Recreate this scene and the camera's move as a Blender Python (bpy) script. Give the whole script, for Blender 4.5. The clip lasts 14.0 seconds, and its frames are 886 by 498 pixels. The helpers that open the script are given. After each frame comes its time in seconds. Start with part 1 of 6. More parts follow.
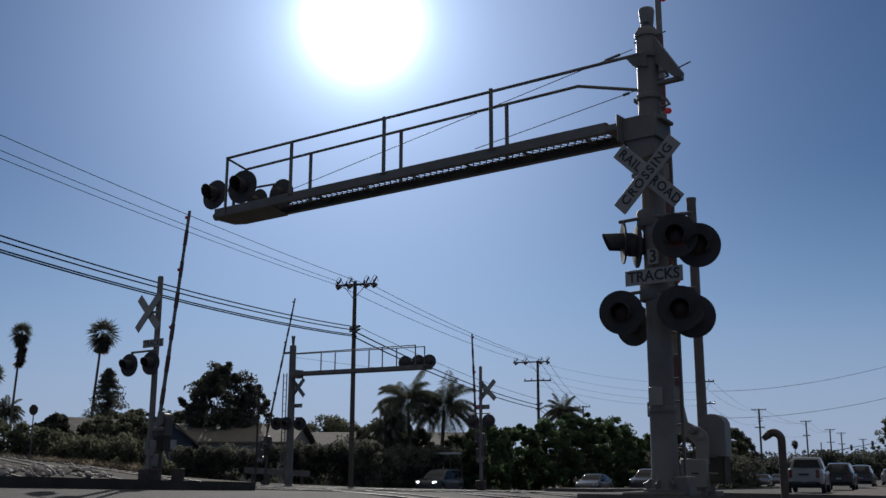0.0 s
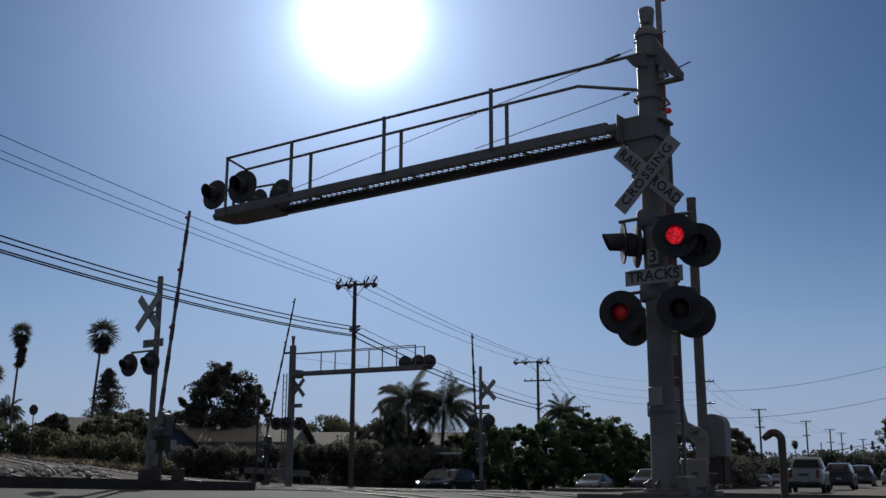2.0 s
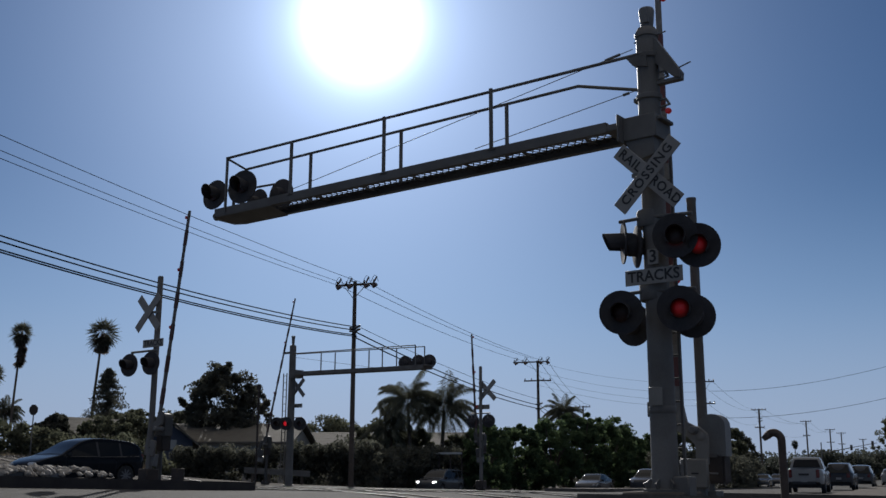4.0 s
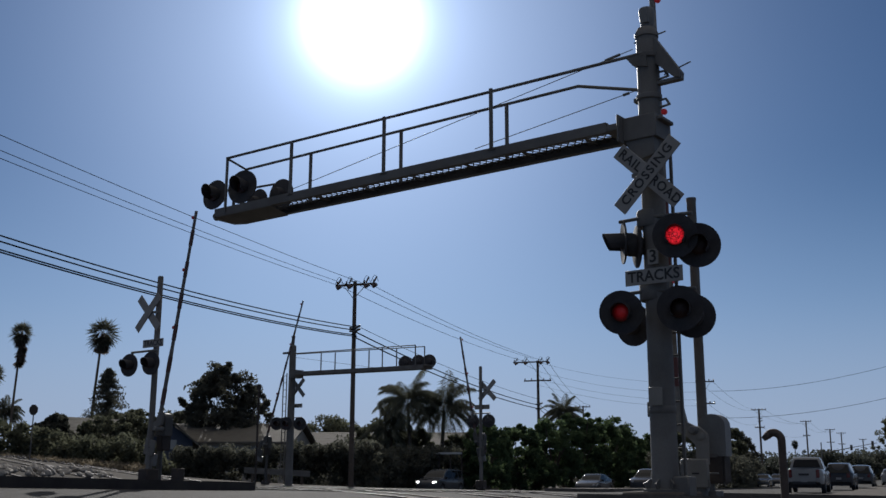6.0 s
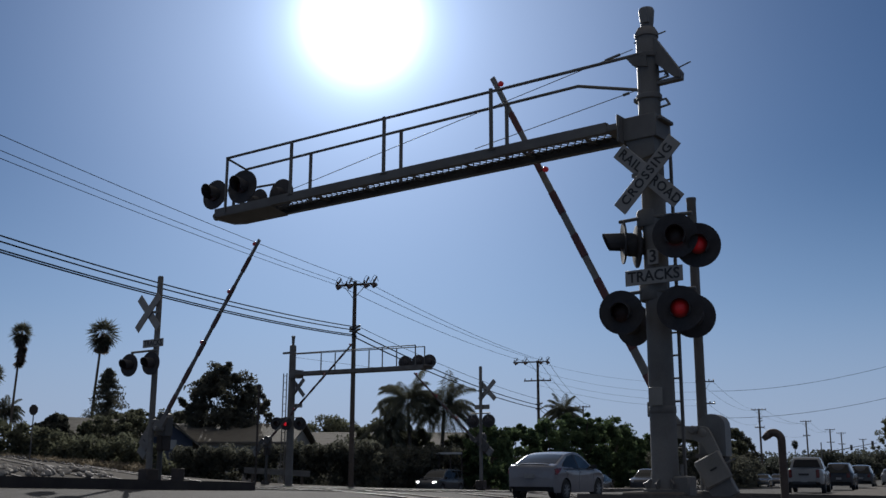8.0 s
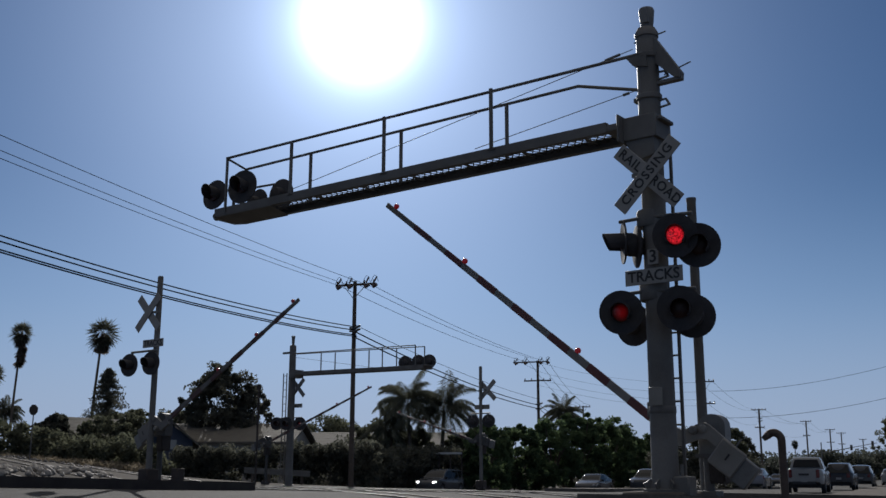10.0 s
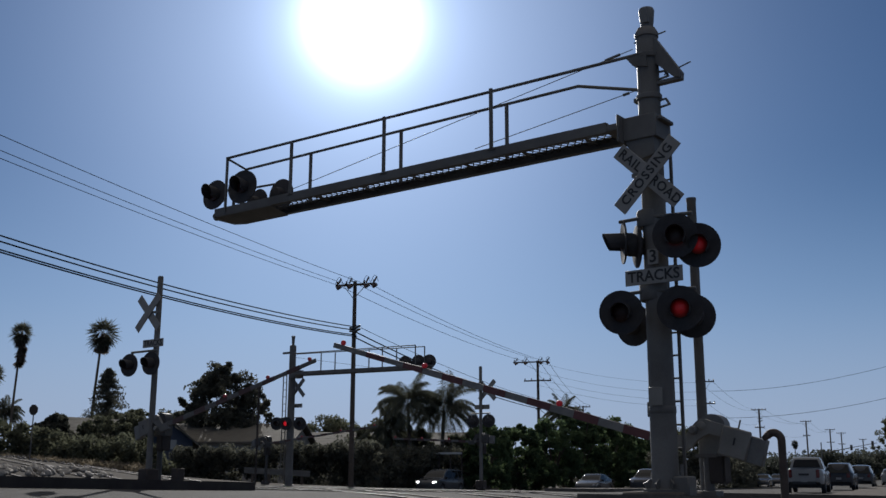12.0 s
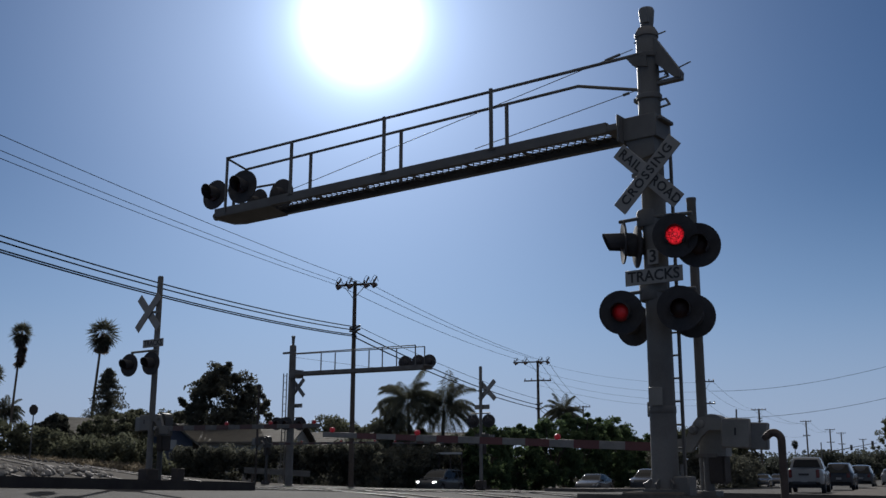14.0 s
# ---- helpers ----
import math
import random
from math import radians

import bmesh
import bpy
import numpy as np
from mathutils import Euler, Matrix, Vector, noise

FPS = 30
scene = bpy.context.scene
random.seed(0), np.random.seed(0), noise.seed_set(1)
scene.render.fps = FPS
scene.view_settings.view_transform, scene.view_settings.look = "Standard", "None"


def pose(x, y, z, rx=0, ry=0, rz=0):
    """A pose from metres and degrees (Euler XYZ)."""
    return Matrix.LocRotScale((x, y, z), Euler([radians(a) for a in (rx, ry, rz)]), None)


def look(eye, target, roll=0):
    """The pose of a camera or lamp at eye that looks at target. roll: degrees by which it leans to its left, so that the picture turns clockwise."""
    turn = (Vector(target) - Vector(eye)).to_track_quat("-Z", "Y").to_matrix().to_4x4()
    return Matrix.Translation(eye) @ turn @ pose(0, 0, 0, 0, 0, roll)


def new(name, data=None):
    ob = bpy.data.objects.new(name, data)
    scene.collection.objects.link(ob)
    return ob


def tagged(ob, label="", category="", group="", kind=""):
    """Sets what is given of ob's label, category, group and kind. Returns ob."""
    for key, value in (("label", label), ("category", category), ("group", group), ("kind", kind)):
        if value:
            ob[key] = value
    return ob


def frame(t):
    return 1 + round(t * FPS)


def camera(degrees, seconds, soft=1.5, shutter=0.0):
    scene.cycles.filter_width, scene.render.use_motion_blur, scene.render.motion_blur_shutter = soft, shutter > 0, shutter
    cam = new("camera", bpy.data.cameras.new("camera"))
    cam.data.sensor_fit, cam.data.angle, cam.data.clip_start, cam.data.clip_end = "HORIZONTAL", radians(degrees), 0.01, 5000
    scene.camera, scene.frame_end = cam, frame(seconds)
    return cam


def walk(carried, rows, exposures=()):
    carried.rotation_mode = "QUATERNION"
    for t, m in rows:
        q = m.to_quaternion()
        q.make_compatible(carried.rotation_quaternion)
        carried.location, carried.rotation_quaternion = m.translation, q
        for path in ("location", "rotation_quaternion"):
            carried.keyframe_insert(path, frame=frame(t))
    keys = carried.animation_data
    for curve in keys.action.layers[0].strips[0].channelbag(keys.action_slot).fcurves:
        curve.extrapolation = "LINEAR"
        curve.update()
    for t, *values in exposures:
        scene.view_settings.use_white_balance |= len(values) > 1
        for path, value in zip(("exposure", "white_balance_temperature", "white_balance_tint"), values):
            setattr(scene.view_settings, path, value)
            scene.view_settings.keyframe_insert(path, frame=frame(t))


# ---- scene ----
# camera on a low stand beside the roadway, held still
cam = camera(47.54, 14.0, soft=1.5)
EYE = pose(0, 0, 0.95, 90 + 12.27, 0, 0) @ pose(0, 0, 0, 0, 0, 0.15)
walk(cam, [(0.0, EYE), (14.0, EYE)], exposures=[(0.0, -0.37, 6000, 11), (14.0, -0.37, 6000, 11)])

# ---- sky and sun ----
SUN_EL, SUN_AZ = radians(24.9), radians(-5.0)
SUN_DIR = Vector((math.sin(SUN_AZ) * math.cos(SUN_EL), math.cos(SUN_AZ) * math.cos(SUN_EL), math.sin(SUN_EL)))


def build_sky():
    world = bpy.data.worlds.new("sky")
    scene.world = world
    world.use_nodes = True
    nt = world.node_tree
    nt.nodes.clear()
    out = nt.nodes.new("ShaderNodeOutputWorld")
    bg = nt.nodes.new("ShaderNodeBackground")
    sky = nt.nodes.new("ShaderNodeTexSky")
    sky.sky_type = "NISHITA"
    sky.sun_disc = False
    sky.sun_elevation, sky.sun_rotation = SUN_EL, SUN_AZ
    sky.air_density, sky.dust_density, sky.ozone_density = 1.0, 0.25, 7.0
    bg.inputs["Strength"].default_value = 0.05
    # glow round the sun: its aureole, with lens bloom put into the sky colour
    tc = nt.nodes.new("ShaderNodeTexCoord")
    dot = nt.nodes.new("ShaderNodeVectorMath")
    dot.operation = "DOT_PRODUCT"
    dot.inputs[1].default_value = SUN_DIR
    nt.links.new(tc.outputs["Generated"], dot.inputs[0])
    total = None
    for power, gain in ((1700.0, 9.0), (380.0, 0.95), (50.0, 0.3), (20.0, 0.25)):
        pw = nt.nodes.new("ShaderNodeMath")
        pw.operation = "POWER"
        pw.use_clamp = True
        nt.links.new(dot.outputs["Value"], pw.inputs[0])
        pw.inputs[1].default_value = power
        ml = nt.nodes.new("ShaderNodeMath")
        ml.operation = "MULTIPLY"
        nt.links.new(pw.outputs[0], ml.inputs[0])
        ml.inputs[1].default_value = gain
        if total is None:
            total = ml
        else:
            ad = nt.nodes.new("ShaderNodeMath")
            nt.links.new(total.outputs[0], ad.inputs[0])
            nt.links.new(ml.outputs[0], ad.inputs[1])
            total = ad
    glow = nt.nodes.new("ShaderNodeBackground")
    glow.inputs["Color"].default_value = (0.77, 0.93, 1.19, 1)
    nt.links.new(total.outputs[0], glow.inputs["Strength"])
    add = nt.nodes.new("ShaderNodeAddShader")
    # pale sea haze low over the horizon
    sep = nt.nodes.new("ShaderNodeSeparateXYZ")
    nt.links.new(tc.outputs["Generated"], sep.inputs[0])
    low = nt.nodes.new("ShaderNodeMapRange")
    low.interpolation_type = "SMOOTHSTEP"
    low.inputs["From Min"].default_value, low.inputs["From Max"].default_value = -0.02, 0.3
    low.inputs["To Min"].default_value, low.inputs["To Max"].default_value = 0.85, 0.0
    nt.links.new(sep.outputs["Z"], low.inputs["Value"])
    haze = nt.nodes.new("ShaderNodeMix")
    haze.data_type = "RGBA"
    haze.inputs["B"].default_value = (7.4, 10.3, 15.2, 1)
    nt.links.new(low.outputs[0], haze.inputs["Factor"])
    nt.links.new(sky.outputs[0], haze.inputs["A"])
    rim = nt.nodes.new("ShaderNodeMapRange")
    rim.interpolation_type = "SMOOTHSTEP"
    rim.inputs["From Min"].default_value, rim.inputs["From Max"].default_value = -0.02, 0.17
    rim.inputs["To Min"].default_value, rim.inputs["To Max"].default_value = 0.7, 0.0
    nt.links.new(sep.outputs["Z"], rim.inputs["Value"])
    pale = nt.nodes.new("ShaderNodeMix")
    pale.data_type = "RGBA"
    pale.inputs["B"].default_value = (8.9, 10.0, 12.0, 1)
    nt.links.new(rim.outputs[0], pale.inputs["Factor"])
    nt.links.new(haze.outputs["Result"], pale.inputs["A"])
    # brighter, warmer sky added overhead, out of view, to fill the shaded sides
    high = nt.nodes.new("ShaderNodeMapRange")
    high.interpolation_type = "SMOOTHSTEP"
    high.inputs["From Min"].default_value, high.inputs["From Max"].default_value = 0.5, 0.95
    high.inputs["To Min"].default_value, high.inputs["To Max"].default_value = 0.0, 0.8
    nt.links.new(sep.outputs["Z"], high.inputs["Value"])
    overhead_fill = nt.nodes.new("ShaderNodeMix")
    overhead_fill.data_type = "RGBA"
    overhead_fill.inputs["B"].default_value = (19.0, 17.0, 14.2, 1)
    nt.links.new(high.outputs[0], overhead_fill.inputs["Factor"])
    nt.links.new(pale.outputs["Result"], overhead_fill.inputs["A"])
    nt.links.new(overhead_fill.outputs["Result"], bg.inputs["Color"])
    nt.links.new(bg.outputs[0], add.inputs[0])
    nt.links.new(glow.outputs[0], add.inputs[1])
    nt.links.new(add.outputs[0], out.inputs["Surface"])
    lamp = bpy.data.lights.new("sun", "SUN")
    lamp.energy, lamp.angle, lamp.color = 5.0, radians(0.53), (1.0, 0.93, 0.82)
    ob = new("sun", lamp)
    ob.matrix_world = look(SUN_DIR * 50, (0, 0, 0))


build_sky()


# ---- materials ----
def mat(name, col, rough=0.6, metal=0.0, scale=6.0, var=0.15, bump=0.0, fine=40.0, spec=0.5, alt=None, rnd=0.0, emit=None, coat=0.0, trans=0.0):
    """A surface with stains at one scale and grain at another; alt is the colour of its worn or dirty patches."""
    m = bpy.data.materials.new(name)
    m.use_nodes = True
    nt = m.node_tree
    b = nt.nodes["Principled BSDF"]
    b.inputs["Roughness"].default_value = rough
    b.inputs["Metallic"].default_value = metal
    b.inputs["Specular IOR Level"].default_value = spec
    b.inputs["Coat Weight"].default_value = coat
    b.inputs["Transmission Weight"].default_value = trans
    if emit:
        b.inputs["Emission Color"].default_value = (*emit[:3], 1)
        b.inputs["Emission Strength"].default_value = emit[3]
    tc = nt.nodes.new("ShaderNodeTexCoord")
    n1 = nt.nodes.new("ShaderNodeTexNoise")
    n1.inputs["Scale"].default_value, n1.inputs["Detail"].default_value = scale, 5
    n2 = nt.nodes.new("ShaderNodeTexNoise")
    n2.inputs["Scale"].default_value, n2.inputs["Detail"].default_value = fine, 3
    for n in (n1, n2):
        nt.links.new(tc.outputs["Object"], n.inputs["Vector"])
    ramp = nt.nodes.new("ShaderNodeMapRange")
    ramp.inputs["From Min"].default_value, ramp.inputs["From Max"].default_value = 0.35, 0.68
    nt.links.new(n1.outputs["Fac"], ramp.inputs["Value"])
    mix = nt.nodes.new("ShaderNodeMix")
    mix.data_type = "RGBA"
    second = alt if alt else tuple(c * (1 - var) for c in col)
    mix.inputs["A"].default_value, mix.inputs["B"].default_value = (*col, 1), (*second, 1)
    nt.links.new(ramp.outputs[0], mix.inputs["Factor"])
    hsv = nt.nodes.new("ShaderNodeHueSaturation")
    nt.links.new(mix.outputs["Result"], hsv.inputs["Color"])
    grain = nt.nodes.new("ShaderNodeMapRange")
    grain.inputs["To Min"].default_value, grain.inputs["To Max"].default_value = 1 - var * 0.8, 1 + var * 0.8
    nt.links.new(n2.outputs["Fac"], grain.inputs["Value"])
    last = grain.outputs[0]
    if rnd:
        info = nt.nodes.new("ShaderNodeObjectInfo")
        geo = nt.nodes.new("ShaderNodeNewGeometry")
        sm = nt.nodes.new("ShaderNodeMath")
        nt.links.new(info.outputs["Random"], sm.inputs[0])
        nt.links.new(geo.outputs["Random Per Island"], sm.inputs[1])
        rr = nt.nodes.new("ShaderNodeMapRange")
        rr.inputs["From Max"].default_value = 2
        rr.inputs["To Min"].default_value, rr.inputs["To Max"].default_value = 1 - rnd, 1 + rnd
        nt.links.new(sm.outputs[0], rr.inputs["Value"])
        mu = nt.nodes.new("ShaderNodeMath")
        mu.operation = "MULTIPLY"
        nt.links.new(last, mu.inputs[0])
        nt.links.new(rr.outputs[0], mu.inputs[1])
        last = mu.outputs[0]
    nt.links.new(last, hsv.inputs["Value"])
    nt.links.new(hsv.outputs[0], b.inputs["Base Color"])
    if bump:
        bp = nt.nodes.new("ShaderNodeBump")
        bp.inputs["Strength"].default_value, bp.inputs["Distance"].default_value = bump, 0.02
        nt.links.new(n2.outputs["Fac"], bp.inputs["Height"])
        nt.links.new(bp.outputs[0], b.inputs["Normal"])
    return m


GALV = mat("weathered_grey_paint", (0.145, 0.138, 0.127), 0.62, 0.0, 2.0, 0.25, 0.12, 60, alt=(0.10, 0.094, 0.085), spec=0.35)
STEEL = mat("weathered_steel", (0.17, 0.168, 0.16), 0.6, 0.2, 4, 0.2, 0.1)
BLACK = mat("black_enamel", (0.045, 0.042, 0.044), 0.8, 0, 8, 0.3, 0.05)
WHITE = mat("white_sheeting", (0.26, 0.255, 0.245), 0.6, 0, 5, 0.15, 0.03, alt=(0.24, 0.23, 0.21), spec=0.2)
CABINET = mat("white_machine_paint", (0.21, 0.2, 0.18), 0.55, 0, 3, 0.12, 0.05, alt=(0.165, 0.155, 0.135))
INK = mat("black_lettering", (0.045, 0.045, 0.045), 0.7, spec=0.2)
STRIPE_RED = mat("red_sheeting", (0.115, 0.036, 0.032), 0.5, 0, 6, 0.15)
STRIPE_WHITE = mat("gate_white", (0.2, 0.193, 0.18), 0.65, 0, 6, 0.2, alt=(0.15, 0.143, 0.133))
LENS = mat("dark_red_lens", (0.03, 0.006, 0.006), 0.4, 0, 20, 0.2, 0.2, 90)
LENS_LIT = mat("lit_red_lens", (0.35, 0.01, 0.01), 0.3, 0, 60, 0.3, 0.1, 62, emit=(1.0, 0.02, 0.035, 0.72))
def speckle(m, low, high, spot):
    """Uneven glow over a lens moulded into many small prisms, strongest round its axis."""
    nt = m.node_tree
    fine = [n for n in nt.nodes if n.type == "TEX_NOISE"][1]
    rg = nt.nodes.new("ShaderNodeMapRange")
    rg.inputs["From Min"].default_value, rg.inputs["From Max"].default_value = 0.38, 0.62
    rg.inputs["To Min"].default_value, rg.inputs["To Max"].default_value = low, high
    nt.links.new(fine.outputs["Fac"], rg.inputs["Value"])
    tc = [n for n in nt.nodes if n.type == "TEX_COORD"][0]
    far = nt.nodes.new("ShaderNodeVectorMath")
    far.operation = "LENGTH"
    nt.links.new(tc.outputs["Object"], far.inputs[0])
    fall = nt.nodes.new("ShaderNodeMapRange")
    fall.interpolation_type = "SMOOTHSTEP"
    fall.inputs["From Min"].default_value, fall.inputs["From Max"].default_value = spot
    fall.inputs["To Min"].default_value, fall.inputs["To Max"].default_value = 1.0, 0.04
    nt.links.new(far.outputs["Value"], fall.inputs["Value"])
    mu = nt.nodes.new("ShaderNodeMath")
    mu.operation = "MULTIPLY"
    nt.links.new(rg.outputs[0], mu.inputs[0])
    nt.links.new(fall.outputs[0], mu.inputs[1])
    nt.links.new(mu.outputs[0], nt.nodes["Principled BSDF"].inputs["Emission Strength"])


speckle(LENS_LIT, 0.12, 1.05, (0.085, 0.14))
MARKER_LIT = mat("lit_red_marker", (0.22, 0.015, 0.02), 0.4, emit=(1.0, 0.03, 0.05, 0.09))
# Darker copies of the stripe colours, standing for gate arms in shade
STRIPE_RED_SHADED = mat("shaded_red_sheeting", (0.072, 0.035, 0.031), 0.6, 0, 6, 0.2)
STRIPE_WHITE_SHADED = mat("shaded_gate_white", (0.12, 0.115, 0.108), 0.65, 0, 6, 0.25, alt=(0.085, 0.08, 0.075))
MARKER_WEAK = mat("weak_red_marker", (0.12, 0.02, 0.022), 0.3, emit=(1.0, 0.03, 0.05, 0.05))
CONCRETE = mat("concrete", (0.125, 0.112, 0.098), 0.95, 0, 1.5, 0.3, 0.4, 30, alt=(0.085, 0.075, 0.066), spec=0.08)
ASPHALT = mat("worn_asphalt", (0.062, 0.059, 0.055), 0.92, 0, 0.35, 0.3, 0.6, 55, alt=(0.045, 0.042, 0.038), spec=0.11)
ROAD_WHITE = mat("road_paint", (0.2, 0.19, 0.175), 0.85, 0, 3, 0.4, 0.3, spec=0.2, alt=(0.12, 0.115, 0.11))
EARTH = mat("dry_earth", (0.06, 0.051, 0.041), 0.97, 0, 0.4, 0.25, 0.5, 12, alt=(0.04, 0.034, 0.028), spec=0.05)
COBBLE = mat("median_cobble", (0.27, 0.245, 0.21), 0.85, 0, 2, 0.25, 0.2, 25, rnd=0.4)
BALLAST = mat("pale_ballast", (0.14, 0.125, 0.108), 0.85, 0, 2, 0.25, 0.2, 25, rnd=0.35)
RAIL = mat("worn_rail_steel", (0.12, 0.1, 0.085), 0.65, 0.4, 4, 0.2)
WOOD = mat("weathered_pole_wood", (0.085, 0.065, 0.05), 0.85, 0, 3, 0.25, 0.3, 50)
CABLE = mat("black_cable", (0.012, 0.012, 0.013), 0.95, spec=0.05)
PORCELAIN = mat("brown_porcelain", (0.10, 0.06, 0.045), 0.25)
RUST = mat("rusty_pipe", (0.085, 0.062, 0.05), 0.75, 0.2, 5, 0.3, 0.3)
# Steel with shade put into its colour, for the other gates
DARKSTEEL = mat("shaded_steel", (0.06, 0.058, 0.055), 0.65, 0.1, 4, 0.2, 0.1)
DARKWOOD = mat("creosoted_timber", (0.045, 0.035, 0.03), 0.8, 0, 3, 0.3, 0.3)


# ---- modelling helpers ----
TURN = -36.87                      # the roadway runs this way: local x across it, local y along it
ROAD = pose(0, 0, 0, 0, 0, TURN)


def box(bm, c, size, m=None):
    """A box round c, of the given size."""
    x, y, z = c
    mm = Matrix.Translation((x, y, z)) @ (m or Matrix()) @ Matrix.Diagonal((size[0], size[1], size[2], 1))
    return bmesh.ops.create_cube(bm, size=1, matrix=mm)["verts"]


def rod(bm, a, b, r0, r1=None, seg=10, cap=True):
    """A round bar from a to b."""
    a, b = Vector(a), Vector(b)
    d = b - a
    mm = Matrix.Translation((a + b) / 2) @ d.to_track_quat("Z", "Y").to_matrix().to_4x4()
    return bmesh.ops.create_cone(bm, cap_ends=cap, segments=seg, radius1=r0, radius2=r0 if r1 is None else r1, depth=d.length, matrix=mm)["verts"]


def flat(bm, a, b, w, h):
    """A flat or angle bar from a to b, w wide and h deep."""
    a, b = Vector(a), Vector(b)
    d = b - a
    mm = Matrix.Translation((a + b) / 2) @ d.to_track_quat("X", "Z").to_matrix().to_4x4() @ Matrix.Diagonal((d.length, w, h, 1))
    return bmesh.ops.create_cube(bm, size=1, matrix=mm)["verts"]


def pipe(bm, pts, r, seg=8):
    for a, b in zip(pts, pts[1:]):
        rod(bm, a, b, r, seg=seg)
    for p in pts[1:-1]:
        bmesh.ops.create_uvsphere(bm, u_segments=seg, v_segments=6, radius=r * 1.02, matrix=Matrix.Translation(p))


def prism(bm, outline, depth, m=None):
    """Pull a flat outline in local x, z out along local y, centred."""
    mm = m or Matrix()
    f0 = [bm.verts.new(mm @ Vector((x, -depth / 2, z))) for x, z in outline]
    f1 = [bm.verts.new(mm @ Vector((x, depth / 2, z))) for x, z in outline]
    n = len(outline)
    bm.faces.new(f0)
    bm.faces.new(f1[::-1])
    for i in range(n):
        bm.faces.new((f0[i], f1[i], f1[(i + 1) % n], f0[(i + 1) % n]))


def lathe(bm, profile, seg=24, m=None):
    """Turn (radius, height) pairs round local z."""
    mm = m or Matrix()
    rings = []
    for r, z in profile:
        rings.append([bm.verts.new(mm @ Vector((max(r, 1e-4) * math.cos(2 * math.pi * k / seg), max(r, 1e-4) * math.sin(2 * math.pi * k / seg), z))) for k in range(seg)])
    for a, b in zip(rings, rings[1:]):
        for k in range(seg):
            bm.faces.new((a[k], a[(k + 1) % seg], b[(k + 1) % seg], b[k]))
    bm.faces.new(rings[0][::-1])
    bm.faces.new(rings[-1])


def soften(bm, w=0.01, seg=1):
    bmesh.ops.bevel(bm, geom=[e for e in bm.edges if len(e.link_faces) == 2 and e.calc_face_angle(0) > 0.6], offset=w, segments=seg, affect="EDGES", clamp_overlap=True)


def mesh_of(name, bm, material, smooth=False):
    bmesh.ops.recalc_face_normals(bm, faces=bm.faces)
    me = bpy.data.meshes.new(name)
    bm.to_mesh(me)
    bm.free()
    for mm in material if isinstance(material, (list, tuple)) else (material,):
        me.materials.append(mm)
    if smooth:
        for p in me.polygons:
            p.use_smooth = True
        me.set_sharp_from_angle(angle=radians(38))
    return me


def part(name, bm, material, parent=None, label="", m=None, smooth=True):
    ob = new(name, mesh_of(name, bm, material, smooth))
    if parent:
        ob.parent = parent
    if m is not None:
        ob.matrix_basis = m
    if label:
        ob["label"] = label
    return ob


def thing(name, label, category, m=None, group="", kind=""):
    ob = tagged(new(name), label, category, group, kind)
    if m is not None:
        ob.matrix_basis = m
    return ob


def lettering(name, text, size, material, parent, m, spread=1.0, label="", heavy=0.0035):
    """Raised letters, standing in local x, z and facing local -y, as a mesh."""
    cu = bpy.data.curves.new(name, "FONT")
    cu.body, cu.size, cu.align_x, cu.align_y, cu.extrude, cu.space_character = text, size, "CENTER", "CENTER", 0.002, spread
    cu.resolution_u, cu.offset = 3, heavy
    tmp = new("tmp_text", cu)
    bpy.context.view_layer.update()
    me = bpy.data.meshes.new_from_object(tmp.evaluated_get(bpy.context.evaluated_depsgraph_get()))
    bpy.data.objects.remove(tmp)
    me.materials.clear()
    me.materials.append(material)
    ob = new(name, me)
    ob.parent = parent
    ob.matrix_basis = m @ pose(0, 0, 0, 90, 0, 0)
    if label:
        ob["label"] = label
    return ob


# ---- the lie of the land ----
def ground_z(x, y):
    """Height of the ground: the roadway falls gently away from the camera; the railway bank rises to the far side."""
    s, w = 0.6 * x + 0.8 * y, -0.8 * x + 0.6 * y
    z = float(np.interp(s, (-200, -20, 0, 6, 10.7, 14, 18.9, 24, 30, 42, 56, 80, 140, 400), (0.7, 0.7, 0.66, 0.62, 0.56, 0.46, 0.33, 0.22, 0.09, -0.12, -0.33, -0.5, -0.7, -1.2)))
    rise = min(max(w - 36, 0), 14) * 0.125 * math.exp(-((s - 21) / 16.0) ** 2)
    lane = min(max((19.5 - w) / 3, 0), 1) * min(max((w - 6.9) / 2, 0), 1) * min(max((50 - s) / 20, 0), 1)
    dip = 0.2 * lane + 0.55 * min(max((w - 25) / 12, 0), 1) * min(max((s - 42) / 14, 0), 1)
    return z + rise - dip


def at(X, Y, lift=0.0):
    """World place of a point of the road's plan, X across to the right and Y along, on the ground."""
    p = ROAD @ Vector((X, Y, 0))
    return Vector((p.x, p.y, ground_z(p.x, p.y) + lift))


def stand(X, Y, lift=0.0, rz=0.0):
    p = at(X, Y, lift)
    return pose(p.x, p.y, p.z, 0, 0, TURN + rz)


